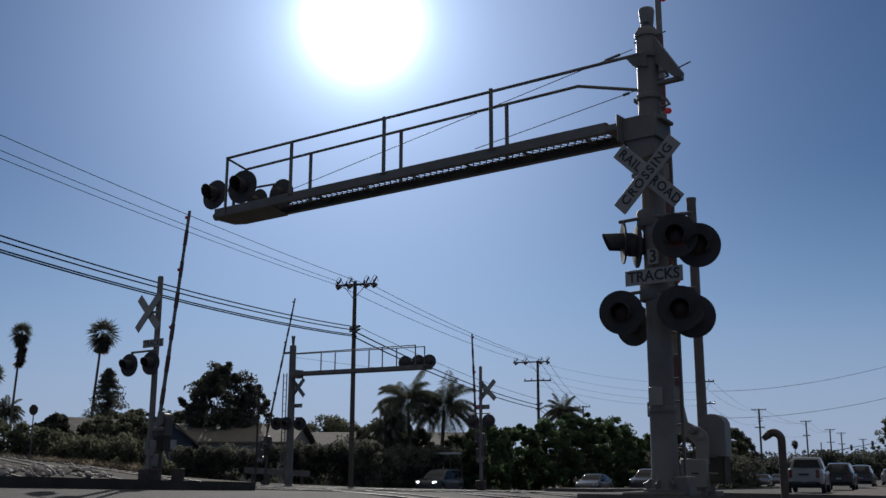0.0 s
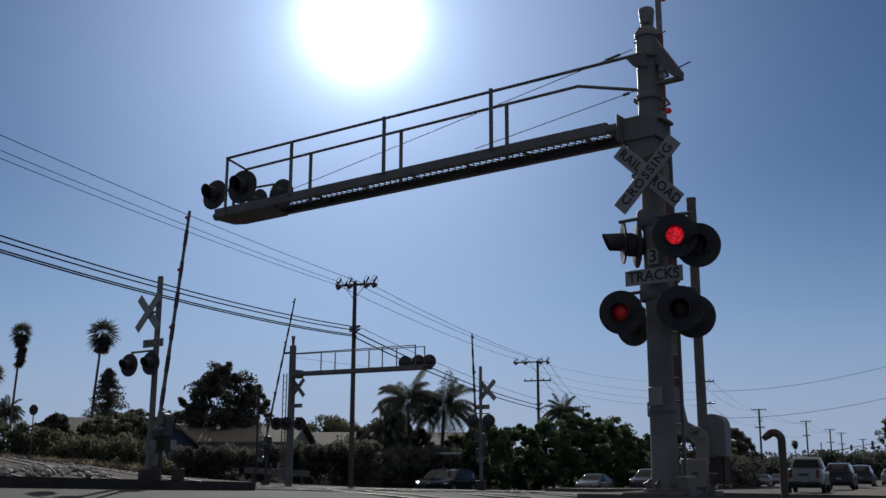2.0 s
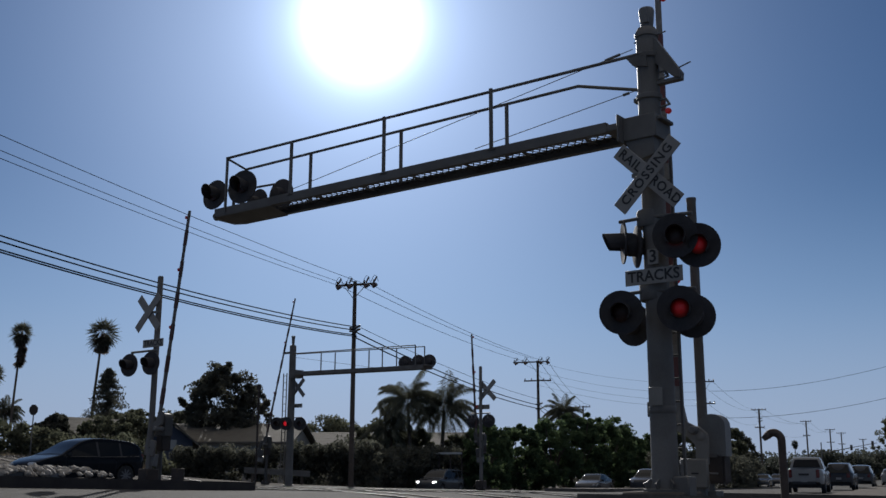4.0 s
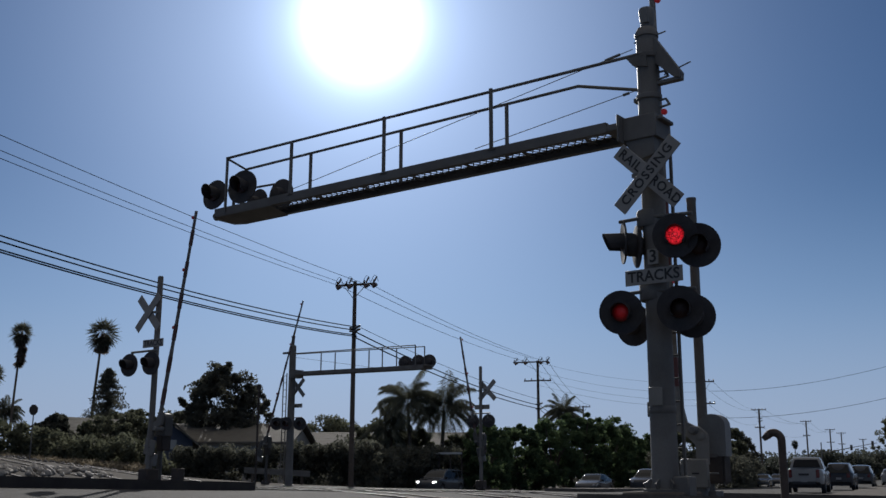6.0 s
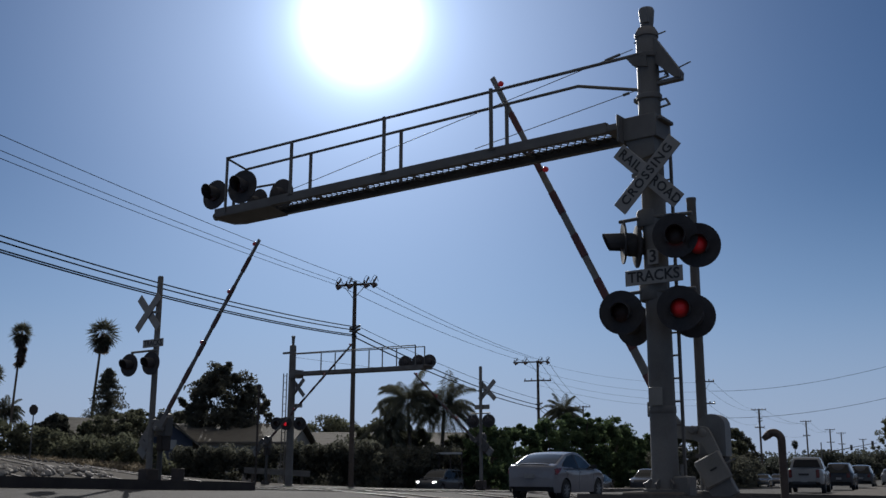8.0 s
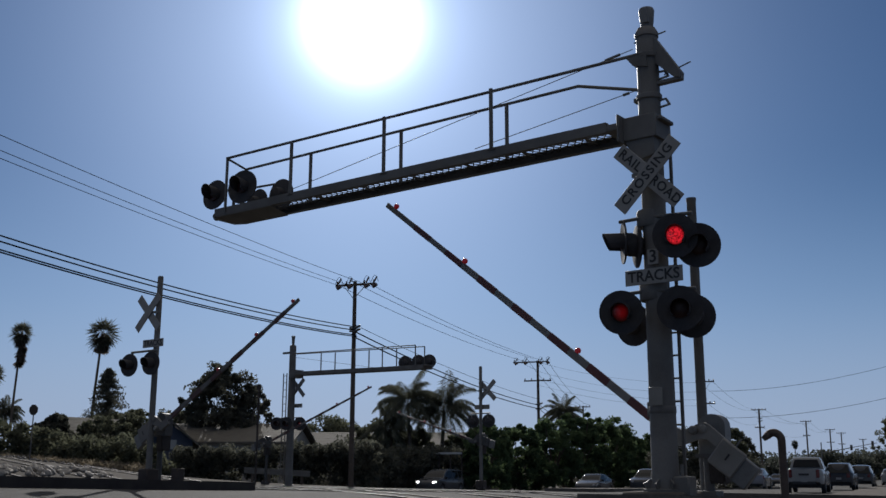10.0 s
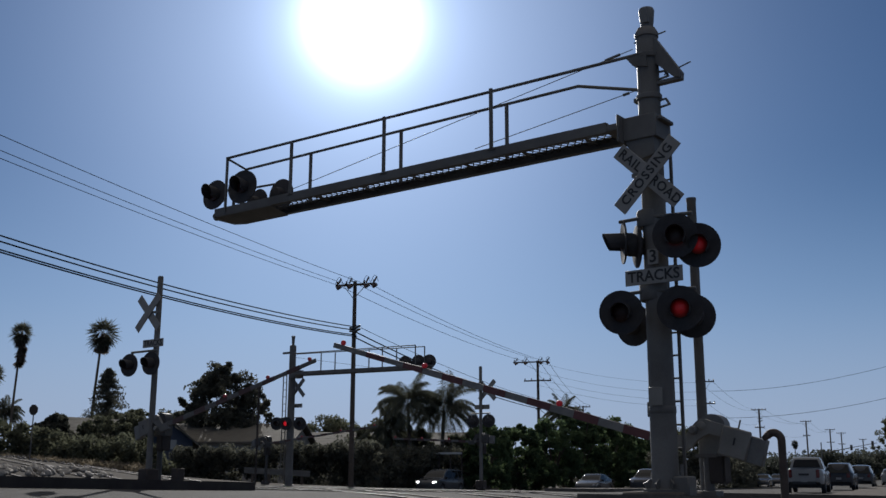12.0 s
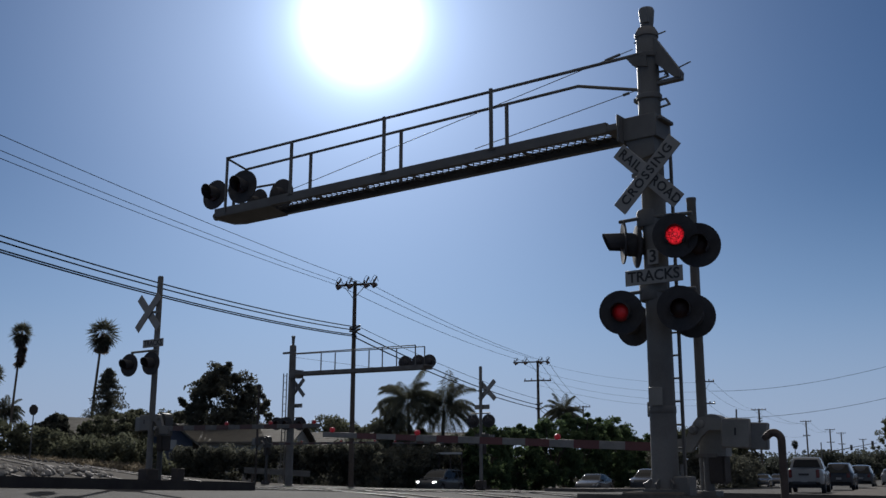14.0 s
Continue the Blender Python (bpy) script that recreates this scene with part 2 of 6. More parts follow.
def build_ground():
    near = [-400, -200, -120, -80, -60] + list(range(-50, 71, 2)) + [80, 100, 140, 200, 300, 500, 900, 1800, 3500]
    xs = [-3500, -1500, -700, -400, -250, -160, -120, -90] + list(range(-80, 41, 2)) + [60, 90, 140, 250, 450, 900, 2000, 3500]
    bm = bmesh.new()
    rows = [[bm.verts.new(at(X, Y, -0.07 if -33 < X < -6 and -60 < Y < 18 else 0.0)) for X in xs] for Y in near]
    for r0, r1 in zip(rows, rows[1:]):
        for i in range(len(xs) - 1):
            bm.faces.new((r0[i], r0[i + 1], r1[i + 1], r1[i]))
    tagged(part("ground", bm, EARTH, smooth=True), "dry bare earth verge beside the crossing", "ground", kind="structure")


BEND = Vector((math.sin(radians(25)), math.cos(radians(25)), 0))


def on_road(X, Y, lift=0.0):
    """As at(), but following the roadway, which swings away past the tracks."""
    if Y <= 16:
        return at(X, Y, lift)
    p = at(X, 16) + BEND * (Y - 16)
    return Vector((p.x, p.y, ground_z(p.x, p.y) + lift))


def strip(name, x0, x1, y0, y1, lift, material, label, category, step=2.0, thick=0.0, parent=None):
    """A band of surface laid on the ground, with turned-down sides when it is thick."""
    bm = bmesh.new()
    ny, nx = max(1, int(abs(y1 - y0) / step)), max(1, int(abs(x1 - x0) / 1.0))
    g = [[bm.verts.new(on_road(x0 + (x1 - x0) * i / nx, y0 + (y1 - y0) * j / ny, lift)) for i in range(nx + 1)] for j in range(ny + 1)]
    for j in range(ny):
        for i in range(nx):
            bm.faces.new((g[j][i], g[j][i + 1], g[j + 1][i + 1], g[j + 1][i]))
    if thick:
        r = bmesh.ops.extrude_face_region(bm, geom=bm.faces[:])
        for v in r["geom"]:
            if isinstance(v, bmesh.types.BMVert):
                v.co.z -= thick
    ob = part(name, bm, material, parent)
    if parent is None:
        tagged(ob, label, category, kind="structure")
    return ob


build_ground()
road = strip("road", -33.0, -7.0, -60, 420, 0.012, ASPHALT, "worn grey asphalt roadway crossing the tracks", "road", step=2.5)

# ---- crossing signals ----
SHARED = {}
FLASHERS = []                      # (lens, times at which it lights, times at which it goes dark)


def share(key, make, material):
    if key not in SHARED:
        bm = bmesh.new()
        make(bm)
        SHARED[key] = mesh_of(key, bm, material, True)
    return SHARED[key]


def child(name, me, parent, m=None, label=""):
    ob = new(name, me)
    ob.parent = parent
    if m is not None:
        ob.matrix_basis = m
    if label:
        ob["label"] = label
    return ob


def hood_shape(bm):
    """A long visor: a tube cut away below, a little narrower and shorter towards its mouth."""
    n, r0, r1 = 22, 0.138, 0.127
    rows = []
    for k in range(n + 1):
        a = radians(-46 + 272 * k / n)
        reach = -0.24 - 0.06 * math.sin(a)
        c, s = math.cos(a), math.sin(a)
        rows.append([bm.verts.new((r * c, y, r * s)) for r, y in ((r0, 0), (r0 * 0.95, reach), (r1 * 0.95, reach), (r1, 0))])
    for a, b in zip(rows, rows[1:]):
        for i in range(4):
            bm.faces.new((a[i], a[(i + 1) % 4], b[(i + 1) % 4], b[i]))
    bm.faces.new(rows[0])
    bm.faces.new(rows[-1][::-1])


FLIP = Matrix.Rotation(radians(90), 4, "X")


def signal_light(owner, m, radius=0.3, lit=""):
    """One flashing light: dished background, hood, housing and a lens that turns its lit or its dark face out."""
    back = child("light_background", share("light_background%d" % round(radius * 100), lambda bm: lathe(bm, [(radius - 0.03, -0.012), (radius, 0.0), (radius, 0.02), (radius - 0.015, 0.02), (0.16, -0.004)], 32, FLIP), BLACK), owner, m, "round black background plate of a flashing light")
    child("hood", share("hood", hood_shape, BLACK), back)
    child("housing", share("housing", lambda bm: lathe(bm, [(0.14, -0.02), (0.14, -0.10), (0.12, -0.17), (0.05, -0.2)], 20, FLIP), BLACK), back)
    if lit:
        def lens_shape(bm):
            lathe(bm, [(0.09, 0.022), (0.124, 0.008), (0.124, -0.008), (0.09, -0.022)], 24, FLIP)
        def two_sided(bm):
            lens_shape(bm)
            bmesh.ops.recalc_face_normals(bm, faces=bm.faces)
            for f in bm.faces:
                f.material_index = 1 if f.normal.y > 0.3 else 0
        lens = child("lens", share("lens_" + lit, two_sided, [LENS, LENS_LIT if lit == "bright" else LENS_DIM]), back, pose(0, -0.03, 0), "red glass lens that flashes")
        return lens
    child("lens", share("lens_plain", lambda bm: lathe(bm, [(0.09, 0.022), (0.124, 0.008), (0.124, -0.008), (0.09, -0.022)], 24, FLIP), LENS), back, pose(0, -0.03, 0), "unlit dark red glass lens")
    return None


LENS_DIM = mat("weakly_lit_red_lens", (0.12, 0.01, 0.01), 0.3, 0, 60, 0.3, 0.1, 120, emit=(1.0, 0.02, 0.03, 0.013))
speckle(LENS_DIM, 0.05, 0.12, (0.02, 0.125))


def crossbuck(owner, m, length=1.22, width=0.229, words=True):
    """Two crossed white boards; the letters stand on them."""
    for tilt, y, name in ((-45, 0.03, "rear"), (45, 0.0, "front")):
        bm = bmesh.new()
        box(bm, (0, 0, 0), (length, 0.02, width))
        soften(bm, 0.006)
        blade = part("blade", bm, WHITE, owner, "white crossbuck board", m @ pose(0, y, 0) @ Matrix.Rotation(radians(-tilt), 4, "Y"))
        if words:
            if name == "rear":
                lettering("lettering", "RAIL", 0.185, INK, blade, pose(-0.355, -0.0125, 0), 1.12)
                lettering("lettering", "ROAD", 0.185, INK, blade, pose(0.355, -0.0125, 0), 1.08)
            else:
                lettering("lettering", "CROSSING", 0.185, INK, blade, pose(0, -0.0125, 0), 1.2)


def plate(owner, m, w, h, text="", size=0.2, name="track_sign"):
    bm = bmesh.new()
    box(bm, (0, 0, 0), (w, 0.012, h))
    soften(bm, 0.004)
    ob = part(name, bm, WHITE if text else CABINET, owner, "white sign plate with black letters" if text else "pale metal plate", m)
    if text:
        lettering("lettering", text, size, INK, ob, pose(0, -0.0085, 0), 1.0)
    return ob


def ladder(owner, x, y, z0, z1, width=0.16, step=0.31, axis="x"):
    for side in (-1, 1):
        bm = bmesh.new()
        dx, dy = (side * width / 2, 0) if axis == "x" else (0, side * width / 2)
        box(bm, (x + dx, y + dy, (z0 + z1) / 2), (0.035, 0.045, z1 - z0))
        part("ladder_rail", bm, GALV, owner)
    me = None
    z = z0 + 0.2
    while z < z1 - 0.05:
        if me is None:
            bm = bmesh.new()
            d = Vector((width / 2, 0, 0)) if axis == "x" else Vector((0, width / 2, 0))
            rod(bm, -d, d, 0.014, seg=6)
            me = mesh_of("rung", bm, GALV, True)
        child("rung", me, owner, pose(x, y, z))
        z += step


def walkway(owner, x0, x1, y0, y1, z, rail_z, near_posts, far_posts, kink, mesh_step=0.062):
    """The arm over the road: two channels, an open mesh floor between them, posts and hand rails."""
    for y in (y0, y1):
        bm = bmesh.new()
        d = 1 if y == y0 else -1
        prism(bm, [(0, z - 0.02), (d * 0.1, z - 0.02), (d * 0.1, z - 0.008), (d * 0.012, z - 0.008), (d * 0.012, z + 0.118), (d * 0.1, z + 0.118), (d * 0.1, z + 0.13), (0, z + 0.13)], abs(x1 - x0), pose((x0 + x1) / 2, y, 0, 0, 0, 90))
        part("arm_channel", bm, GALV, owner)
    bm = bmesh.new()
    prism(bm, [(x1 + 1.55, y0), (x1 + 0.1, y0), (x1 - 0.12, y0 + 0.12), (x1 - 0.12, y1 - 0.1), (x1 + 0.1, y1), (x1 + 1.25, y1)], 0.012, pose(0, 0, z - 0.03) @ Matrix(((1, 0, 0, 0), (0, 0, 1, 0), (0, 1, 0, 0), (0, 0, 0, 1))))
    part("end_plate", bm, GALV, owner, "solid steel floor plate under the arm lights")
    bm = bmesh.new()
    lathe(bm, [(0.05, -0.16), (0.075, -0.14), (0.075, 0.14), (0.05, 0.16)], 14, pose(x1 - 0.06, y0 + 0.2, z + 0.07, 0, 78, 0))
    part("end_junction_box", bm, GALV, owner)
    bm = bmesh.new()
    wdt = y1 - y0 - 0.03
    n = int(abs(x1 - x0) / mesh_step)
    strands = max(3, int(wdt / 0.085))
    pitch = wdt / strands
    for j in range(strands):
        yc = y0 + 0.015 + (j + 0.5) * pitch
        for k in range(n):
            up = 0.5 if (k + j) % 2 else -0.5
            flat(bm, (x0 - k * mesh_step, yc - up * pitch, z + 0.095), (x0 - (k + 1) * mesh_step, yc + up * pitch, z + 0.095), 0.02, 0.008)
    tagged(part("mesh_floor", bm, GALV, owner, "open diamond mesh walkway floor", smooth=False), kind="stuff")
    xx = x0 - 0.5
    while xx > x1:
        bm = bmesh.new()
        box(bm, (xx, (y0 + y1) / 2, z + 0.07), (0.035, y1 - y0 - 0.03, 0.03))
        part("cross_member", bm, GALV, owner)
        xx -= 1.09
    for y, posts in ((y0, near_posts), (y1, far_posts)):
        for x in posts:
            bm = bmesh.new()
            box(bm, (x, y, (z + rail_z) / 2 + 0.05), (0.05, 0.04, rail_z - z - 0.1))
            box(bm, (x, y - 0.01, z + 0.105), (0.14, 0.02, 0.03))
            part("post", bm, GALV, owner)
    bm = bmesh.new()
    rod(bm, (x1 + 0.28, y0, rail_z), (0.06, y0 + 0.2, rail_z + 0.022), 0.026, seg=8)
    part("hand_rail", bm, GALV, owner)
    bm = bmesh.new()
    pipe(bm, [(x1 + 0.02, y1, rail_z), (kink, y1, rail_z), (-0.1, y1 - 0.2, rail_z - 0.40)], 0.026)
    part("hand_rail", bm, GALV, owner)
    bm = bmesh.new()
    rod(bm, (x1 + 0.28, y0, rail_z), (x1 + 0.02, y1, rail_z), 0.022, seg=8)
    part("end_rail", bm, GALV, owner)
    bm = bmesh.new()
    box(bm, (x1 + 0.3, y0, (z + rail_z) / 2), (0.045, 0.035, rail_z - z - 0.05))
    part("post", bm, GALV, owner)


def cantilever_main():
    g = thing("cantilever_signal", "grey galvanised cantilever railway signal with walkway arm over the road", "railway signal", stand(-5.84, 12.6), "cantilever signals")
    zg = g.matrix_basis.translation.z
    Z = lambda z: z - zg
    bm = bmesh.new()
    box(bm, (0, 0, 0.0), (0.8, 0.8, 0.3))
    soften(bm, 0.03)
    part("foundation", bm, CONCRETE, g, "square concrete footing")
    bm = bmesh.new()
    lathe(bm, [(0.30, 0.14), (0.30, 0.18), (0.21, 0.19), (0.178, 0.4), (0.172, 1.5), (0.155, Z(7.08)), (0.150, Z(7.10))], 28)
    for k in range(8):
        a = k * math.pi / 4
        flat(bm, (0.17 * math.cos(a), 0.17 * math.sin(a), 0.26), (0.28 * math.cos(a), 0.28 * math.sin(a), 0.2), 0.02, 0.12)
    part("mast", bm, GALV, g, "tapered round grey steel mast", pose(0.055, 0, 0))
    bm = bmesh.new()
    lathe(bm, [(0.17, Z(7.02)), (0.17, Z(7.08)), (0.13, Z(7.16)), (0.06, Z(7.18))], 24)
    part("mast_cap", bm, GALV, g, "", pose(0.055, 0, 0))
    bm = bmesh.new()
    lathe(bm, [(0.05, Z(7.16)), (0.085, Z(7.19)), (0.10, Z(7.30)), (0.115, Z(7.46)), (0.10, Z(7.50)), (0.06, Z(7.47))], 20)
    box(bm, (0.03, -0.09, Z(7.36)), (0.08, 0.05, 0.22))
    part("bell", bm, STEEL, g, "grey electronic warning bell", pose(0.07, 0, -0.03))
    # upper bracket with its stay to the right
    bm = bmesh.new()
    prism(bm, [(0.12, Z(6.98)), (0.20, Z(6.98)), (0.57, Z(6.38)), (0.56, Z(6.29)), (0.45, Z(6.33)), (0.14, Z(6.64))], 0.14)
    box(bm, (0.36, 0, Z(6.29)), (0.42, 0.10, 0.05))
    prism(bm, [(-0.22, Z(6.74)), (0.12, Z(6.74)), (0.12, Z(6.52)), (-0.1, Z(6.58))], 0.36)
    part("stay_bracket", bm, GALV, g)
    for z in (6.72, 6.10):
        bm = bmesh.new()
        lathe(bm, [(0.175, Z(z - 0.04)), (0.185, Z(z - 0.03)), (0.185, Z(z + 0.03)), (0.175, Z(z + 0.04))], 24)
        box(bm, (-0.19, 0, Z(z)), (0.06, 0.09, 0.06))
        part("clamp", bm, GALV, g, "", pose(0.055, 0, 0))
    for z in (6.42, 6.0):
        bm = bmesh.new()
        pipe(bm, [(0.18, 0, Z(z + 0.04)), (0.31, 0, Z(z + 0.04)), (0.36, 0, Z(z - 0.05)), (0.2, 0, Z(z - 0.07))], 0.018, 6)
        part("clamp_bolt", bm, STEEL, g)
    for a, b in (((-0.12, -0.05, 6.97), (0.36, -0.02, 7.04)), ((0.3, 0, 6.40), (0.70, 0, 6.50))):
        bm = bmesh.new()
        rod(bm, (a[0], a[1], Z(a[2])), (b[0], b[1], Z(b[2])), 0.012, seg=6)
        part("threaded_rod", bm, STEEL, g)
    # collar box that carries the arm
    bm = bmesh.new()
    box(bm, (0.0, 0, Z(5.62)), (0.50, 0.5, 0.34))
    box(bm, (-0.265, 0, Z(5.62)), (0.035, 0.78, 0.40))
    box(bm, (-0.39, 0, Z(5.66)), (0.22, 0.7, 0.1))
    prism(bm, [(-0.25, Z(5.46)), (0.2, Z(5.46)), (0.2, Z(5.2)), (-0.08, Z(5.14))], 0.44)
    box(bm, (0.26, 0, Z(5.72)), (0.12, 0.4, 0.05))
    soften(bm, 0.008)
    part("arm_bracket", bm, GALV, g, "boxed steel bracket holding the arm")
    walkway(g, -0.46, -8.78, -0.36, 0.36, Z(5.62), Z(6.71), (-2.42, -4.58, -6.76), (-2.6, -4.8, -6.98), -1.28)
    for z, x, y in ((6.86, -6.85, -0.33), (6.22, -2.75, -0.33)):
        bm = bmesh.new()
        rod(bm, (-0.12, -0.1, Z(z)), (x, y, Z(5.8)), 0.007, seg=6)
        rod(bm, Vector((-0.12, -0.1, Z(z))).lerp(Vector((x, y, Z(5.8))), 0.03), Vector((-0.12, -0.1, Z(z))).lerp(Vector((x, y, Z(5.8))), 0.065), 0.022, seg=8)
        part("stay_cable", bm, STEEL, g)
    # arm lights on a pipe crossarm
    bm = bmesh.new()
    pipe(bm, [(-7.45, -0.1, Z(6.08)), (-8.3, -0.1, Z(6.12)), (-9.0, -0.1, Z(6.2))], 0.022)
    rod(bm, (-8.55, -0.1, Z(5.66)), (-8.55, -0.1, Z(6.42)), 0.03, seg=8)
    part("crossarm", bm, GALV, g)
    bm = bmesh.new()
    lathe(bm, [(0.04, -0.1), (0.09, -0.09), (0.1, 0.05), (0.05, 0.09)], 16, pose(-8.52, -0.1, Z(6.33)))
    part("junction_head", bm, RUST, g)
    signal_light(g, pose(-8.98, -0.2, Z(6.10), -6, 0, 4), 0.3)
    signal_light(g, pose(-8.2, -0.2, Z(6.13), -4, 0, 10), 0.33)
    signal_light(g, pose(-7.75, 0.36, Z(6.02), 0, 0, 180), 0.32)
    signal_light(g, pose(-8.42, 0.40, Z(5.96), 0, 0, 172))
    # sign boards and mast lights
    crossbuck(g, pose(0.14, -0.36, Z(4.87)))
    plate(g, pose(0.11, -0.22, Z(3.49)), 0.84, 0.215, "TRACKS", 0.205)
    plate(g, pose(0.12, -0.235, Z(3.75)), 0.16, 0.21, "3", 0.24, "number_plate")
    for x, z in ((0.05, 4.90), (0.08, 3.55)):
        bm = bmesh.new()
        box(bm, (x, -0.19 if z < 4 else -0.26, Z(z)), (0.3, 0.03 if z < 4 else 0.16, 0.05))
        part("sign_bracket", bm, STEEL, g)
    for z in (4.33, 3.3):
        bm = bmesh.new()
        pipe(bm, [(-0.42, -0.12, Z(z)), (0.0, -0.16, Z(z)), (0.62, -0.02, Z(z))], 0.026)
        lathe(bm, [(0.18, Z(z - 0.12)), (0.195, Z(z - 0.1)), (0.195, Z(z + 0.1)), (0.18, Z(z + 0.12))], 20)
        part("crossarm", bm, GALV, g)
    A = [signal_light(g, pose(0.48, -0.30, Z(3.98), 6, 0, 22), lit="bright"),
         signal_light(g, pose(-0.35, -0.30, Z(3.02), 6, 0, 20), lit="dim")]
    B = [signal_light(g, pose(0.50, -0.30, Z(3.0), 6, 0, 22), lit="dim"),
         signal_light(g, pose(0.67, 0.0, Z(3.88), 6, 0, 22), lit="dim")]
    signal_light(g, pose(-0.48, 0.32, Z(2.93), -4, 0, 170))
    signal_light(g, pose(0.42, 0.32, Z(2.98), -4, 0, 205))
    signal_light(g, pose(-0.37, -0.1, Z(4.03), 0, 0, -56))
    signal_light(g, pose(-0.22, -0.02, Z(3.97), 0, 0, 128))
    FLASHERS.append((A, "a"))
    FLASHERS.append((B, "b"))
    # ladder, cable pipe, notices
    ladder(g, 0.15, 0.24, 0.2, Z(5.4))
    plate(g, pose(0.05, -0.19, Z(1.88)), 0.20, 0.24, name="notice_plate")
    bm = bmesh.new()
    box(bm, (-0.13, 0.0, Z(1.72)), (0.035, 0.1, 0.2))
    soften(bm, 0.01)
    part("latch_box", bm, STEEL, g)
    bm = bmesh.new()
    lathe(bm, [(0.175, Z(1.66)), (0.182, Z(1.67)), (0.182, Z(1.75)), (0.175, Z(1.76))], 24)
    part("clamp", bm, GALV, g, "", pose(0.055, 0, 0))
    bm = bmesh.new()
    rod(bm, (0.31, -0.05, 0.1), (0.31, -0.05, Z(1.0)), 0.024, seg=10)
    part("conduit", bm, GALV, g)
    bm = bmesh.new()
    box(bm, (0.33, -0.02, 0.2), (0.22, 0.26, 0.3))
    soften(bm, 0.02)
    part("junction_box", bm, GALV, g, "low grey cable box at the mast foot")
    return g


GATES = []


def gate(pivot, sgn, length, lights, rows, label, scale=1.0, droop=0.0, case=None, stand_at=None, worn=False, yaw=0.0):
    """A crossing gate: machine on its post, striped arm with marker lights and counterweights. The arm turns on the
    pivot. worn picks stripe and steel copies with shade put into their colour.
    """
    zg = ground_z(pivot[0], pivot[1])
    g = thing("crossing_gate", label, "crossing gate", pose(*pivot, 0, 0, TURN + yaw), "crossing gates")
    drop = pivot[2] - zg
    case = case or CABINET
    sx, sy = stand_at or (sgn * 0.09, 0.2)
    bm = bmesh.new()
    back = 0.085 if droop else 0.0
    o = 0.265 - droop + back * 0.8
    arch = [(0.19 * math.cos(a * math.pi / 10), o - 0.02 + 0.16 * math.sin(a * math.pi / 10)) for a in range(11)]
    prism(bm, [(0.19, o - 0.44)] + arch + [(-0.19, o - 0.44)], 0.24, pose(sgn * (0.1 + back), 0.27, 0))
    soften(bm, 0.02, 2)
    part("machine_case", bm, STEEL if not worn else DARKSTEEL, g, "dull grey gate machine case")
    bm = bmesh.new()
    box(bm, (sgn * (0.13 + back), 0.3, o - 0.6), (0.24, 0.3, 0.42))
    soften(bm, 0.03, 2)
    part("relay_box", bm, DARKWOOD, g, "dark relay box")
    bm = bmesh.new()
    lathe(bm, [(0.04, -0.1), (0.06, -0.08), (0.06, 0.4), (0.04, 0.42)], 18, pose(0, 0.3, 0, 90))
    part("shaft", bm, STEEL, g)
    bm = bmesh.new()
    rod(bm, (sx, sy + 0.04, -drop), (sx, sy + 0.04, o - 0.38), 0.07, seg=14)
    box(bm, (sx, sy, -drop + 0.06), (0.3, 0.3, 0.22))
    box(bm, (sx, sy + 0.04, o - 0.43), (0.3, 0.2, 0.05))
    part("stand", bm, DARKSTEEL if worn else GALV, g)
    # the arm lies along local -x times sgn, at rest level
    d = -sgn
    bm = bmesh.new()
    for a, b, h in ((0.25, length * 0.36, 0.118), (length * 0.33, length * 0.72, 0.106), (length * 0.70, length, 0.09)):
        box(bm, (d * (a + b) / 2, 0, -droop), (b - a, 0.045 if a < 1 else 0.038, h * scale))
    soften(bm, 0.006)
    arm = part("gate_arm", bm, STRIPE_WHITE_SHADED if worn else STRIPE_WHITE, g, "long red and white striped gate arm")
    n = int(length / 0.82)
    for k in range(n):
        xa = 0.62 + k * 0.82
        if xa + 0.41 > length:
            break
        h = 0.122 if xa + 0.41 < length * 0.36 else (0.11 if xa + 0.41 < length * 0.72 else 0.094)
        bm = bmesh.new()
        box(bm, (d * (xa + 0.2), 0, -droop), (0.41, 0.052, h * scale))
        part("stripe", bm, STRIPE_RED_SHADED if worn else STRIPE_RED, arm, "red reflective stripe")
    for x in lights:
        bm = bmesh.new()
        h = 0.06 if x < length * 0.36 else 0.05
        lathe(bm, [(0.034, -0.035), (0.045, -0.02), (0.045, 0.02), (0.034, 0.035)], 16, pose(d * x, 0, h * scale + 0.035 - droop, 90))
        part("marker_light", bm, MARKER_WEAK if worn else MARKER_LIT, arm, "round red marker light")
    bm = bmesh.new()
    pts = [(d * 0.44, o - 0.24), (d * 0.2, o - 0.19), (d * 0.09, o + 0.03), (d * 0.04, o + 0.085), (d * -0.03, o + 0.1), (d * -0.38, o + 0.085), (d * -0.38, o - 0.07), (d * -0.12, o - 0.08), (d * -0.02, o - 0.17), (d * 0.12, o - 0.39), (d * 0.44, o - 0.39)]
    prism(bm, [(x - d * back, z) for x, z in pts], 0.07)
    lathe(bm, [(0.045, -0.06), (0.06, -0.05), (0.06, 0.05), (0.045, 0.06)], 18, pose(-d * back, 0, o, 90))
    part("arm_casting", bm, case, arm, "painted arm casting")
    bm = bmesh.new()
    box(bm, (d * (-0.5 - back), -0.03, o - 0.11), (0.40, 0.06, 0.4))
    soften(bm, 0.02)
    cw = part("counterweight", bm, case, arm, "rectangular counterweight plate")
    bm = bmesh.new()
    box(bm, (d * (-0.5 - back), -0.064, o - 0.09), (0.022, 0.012, 0.1))
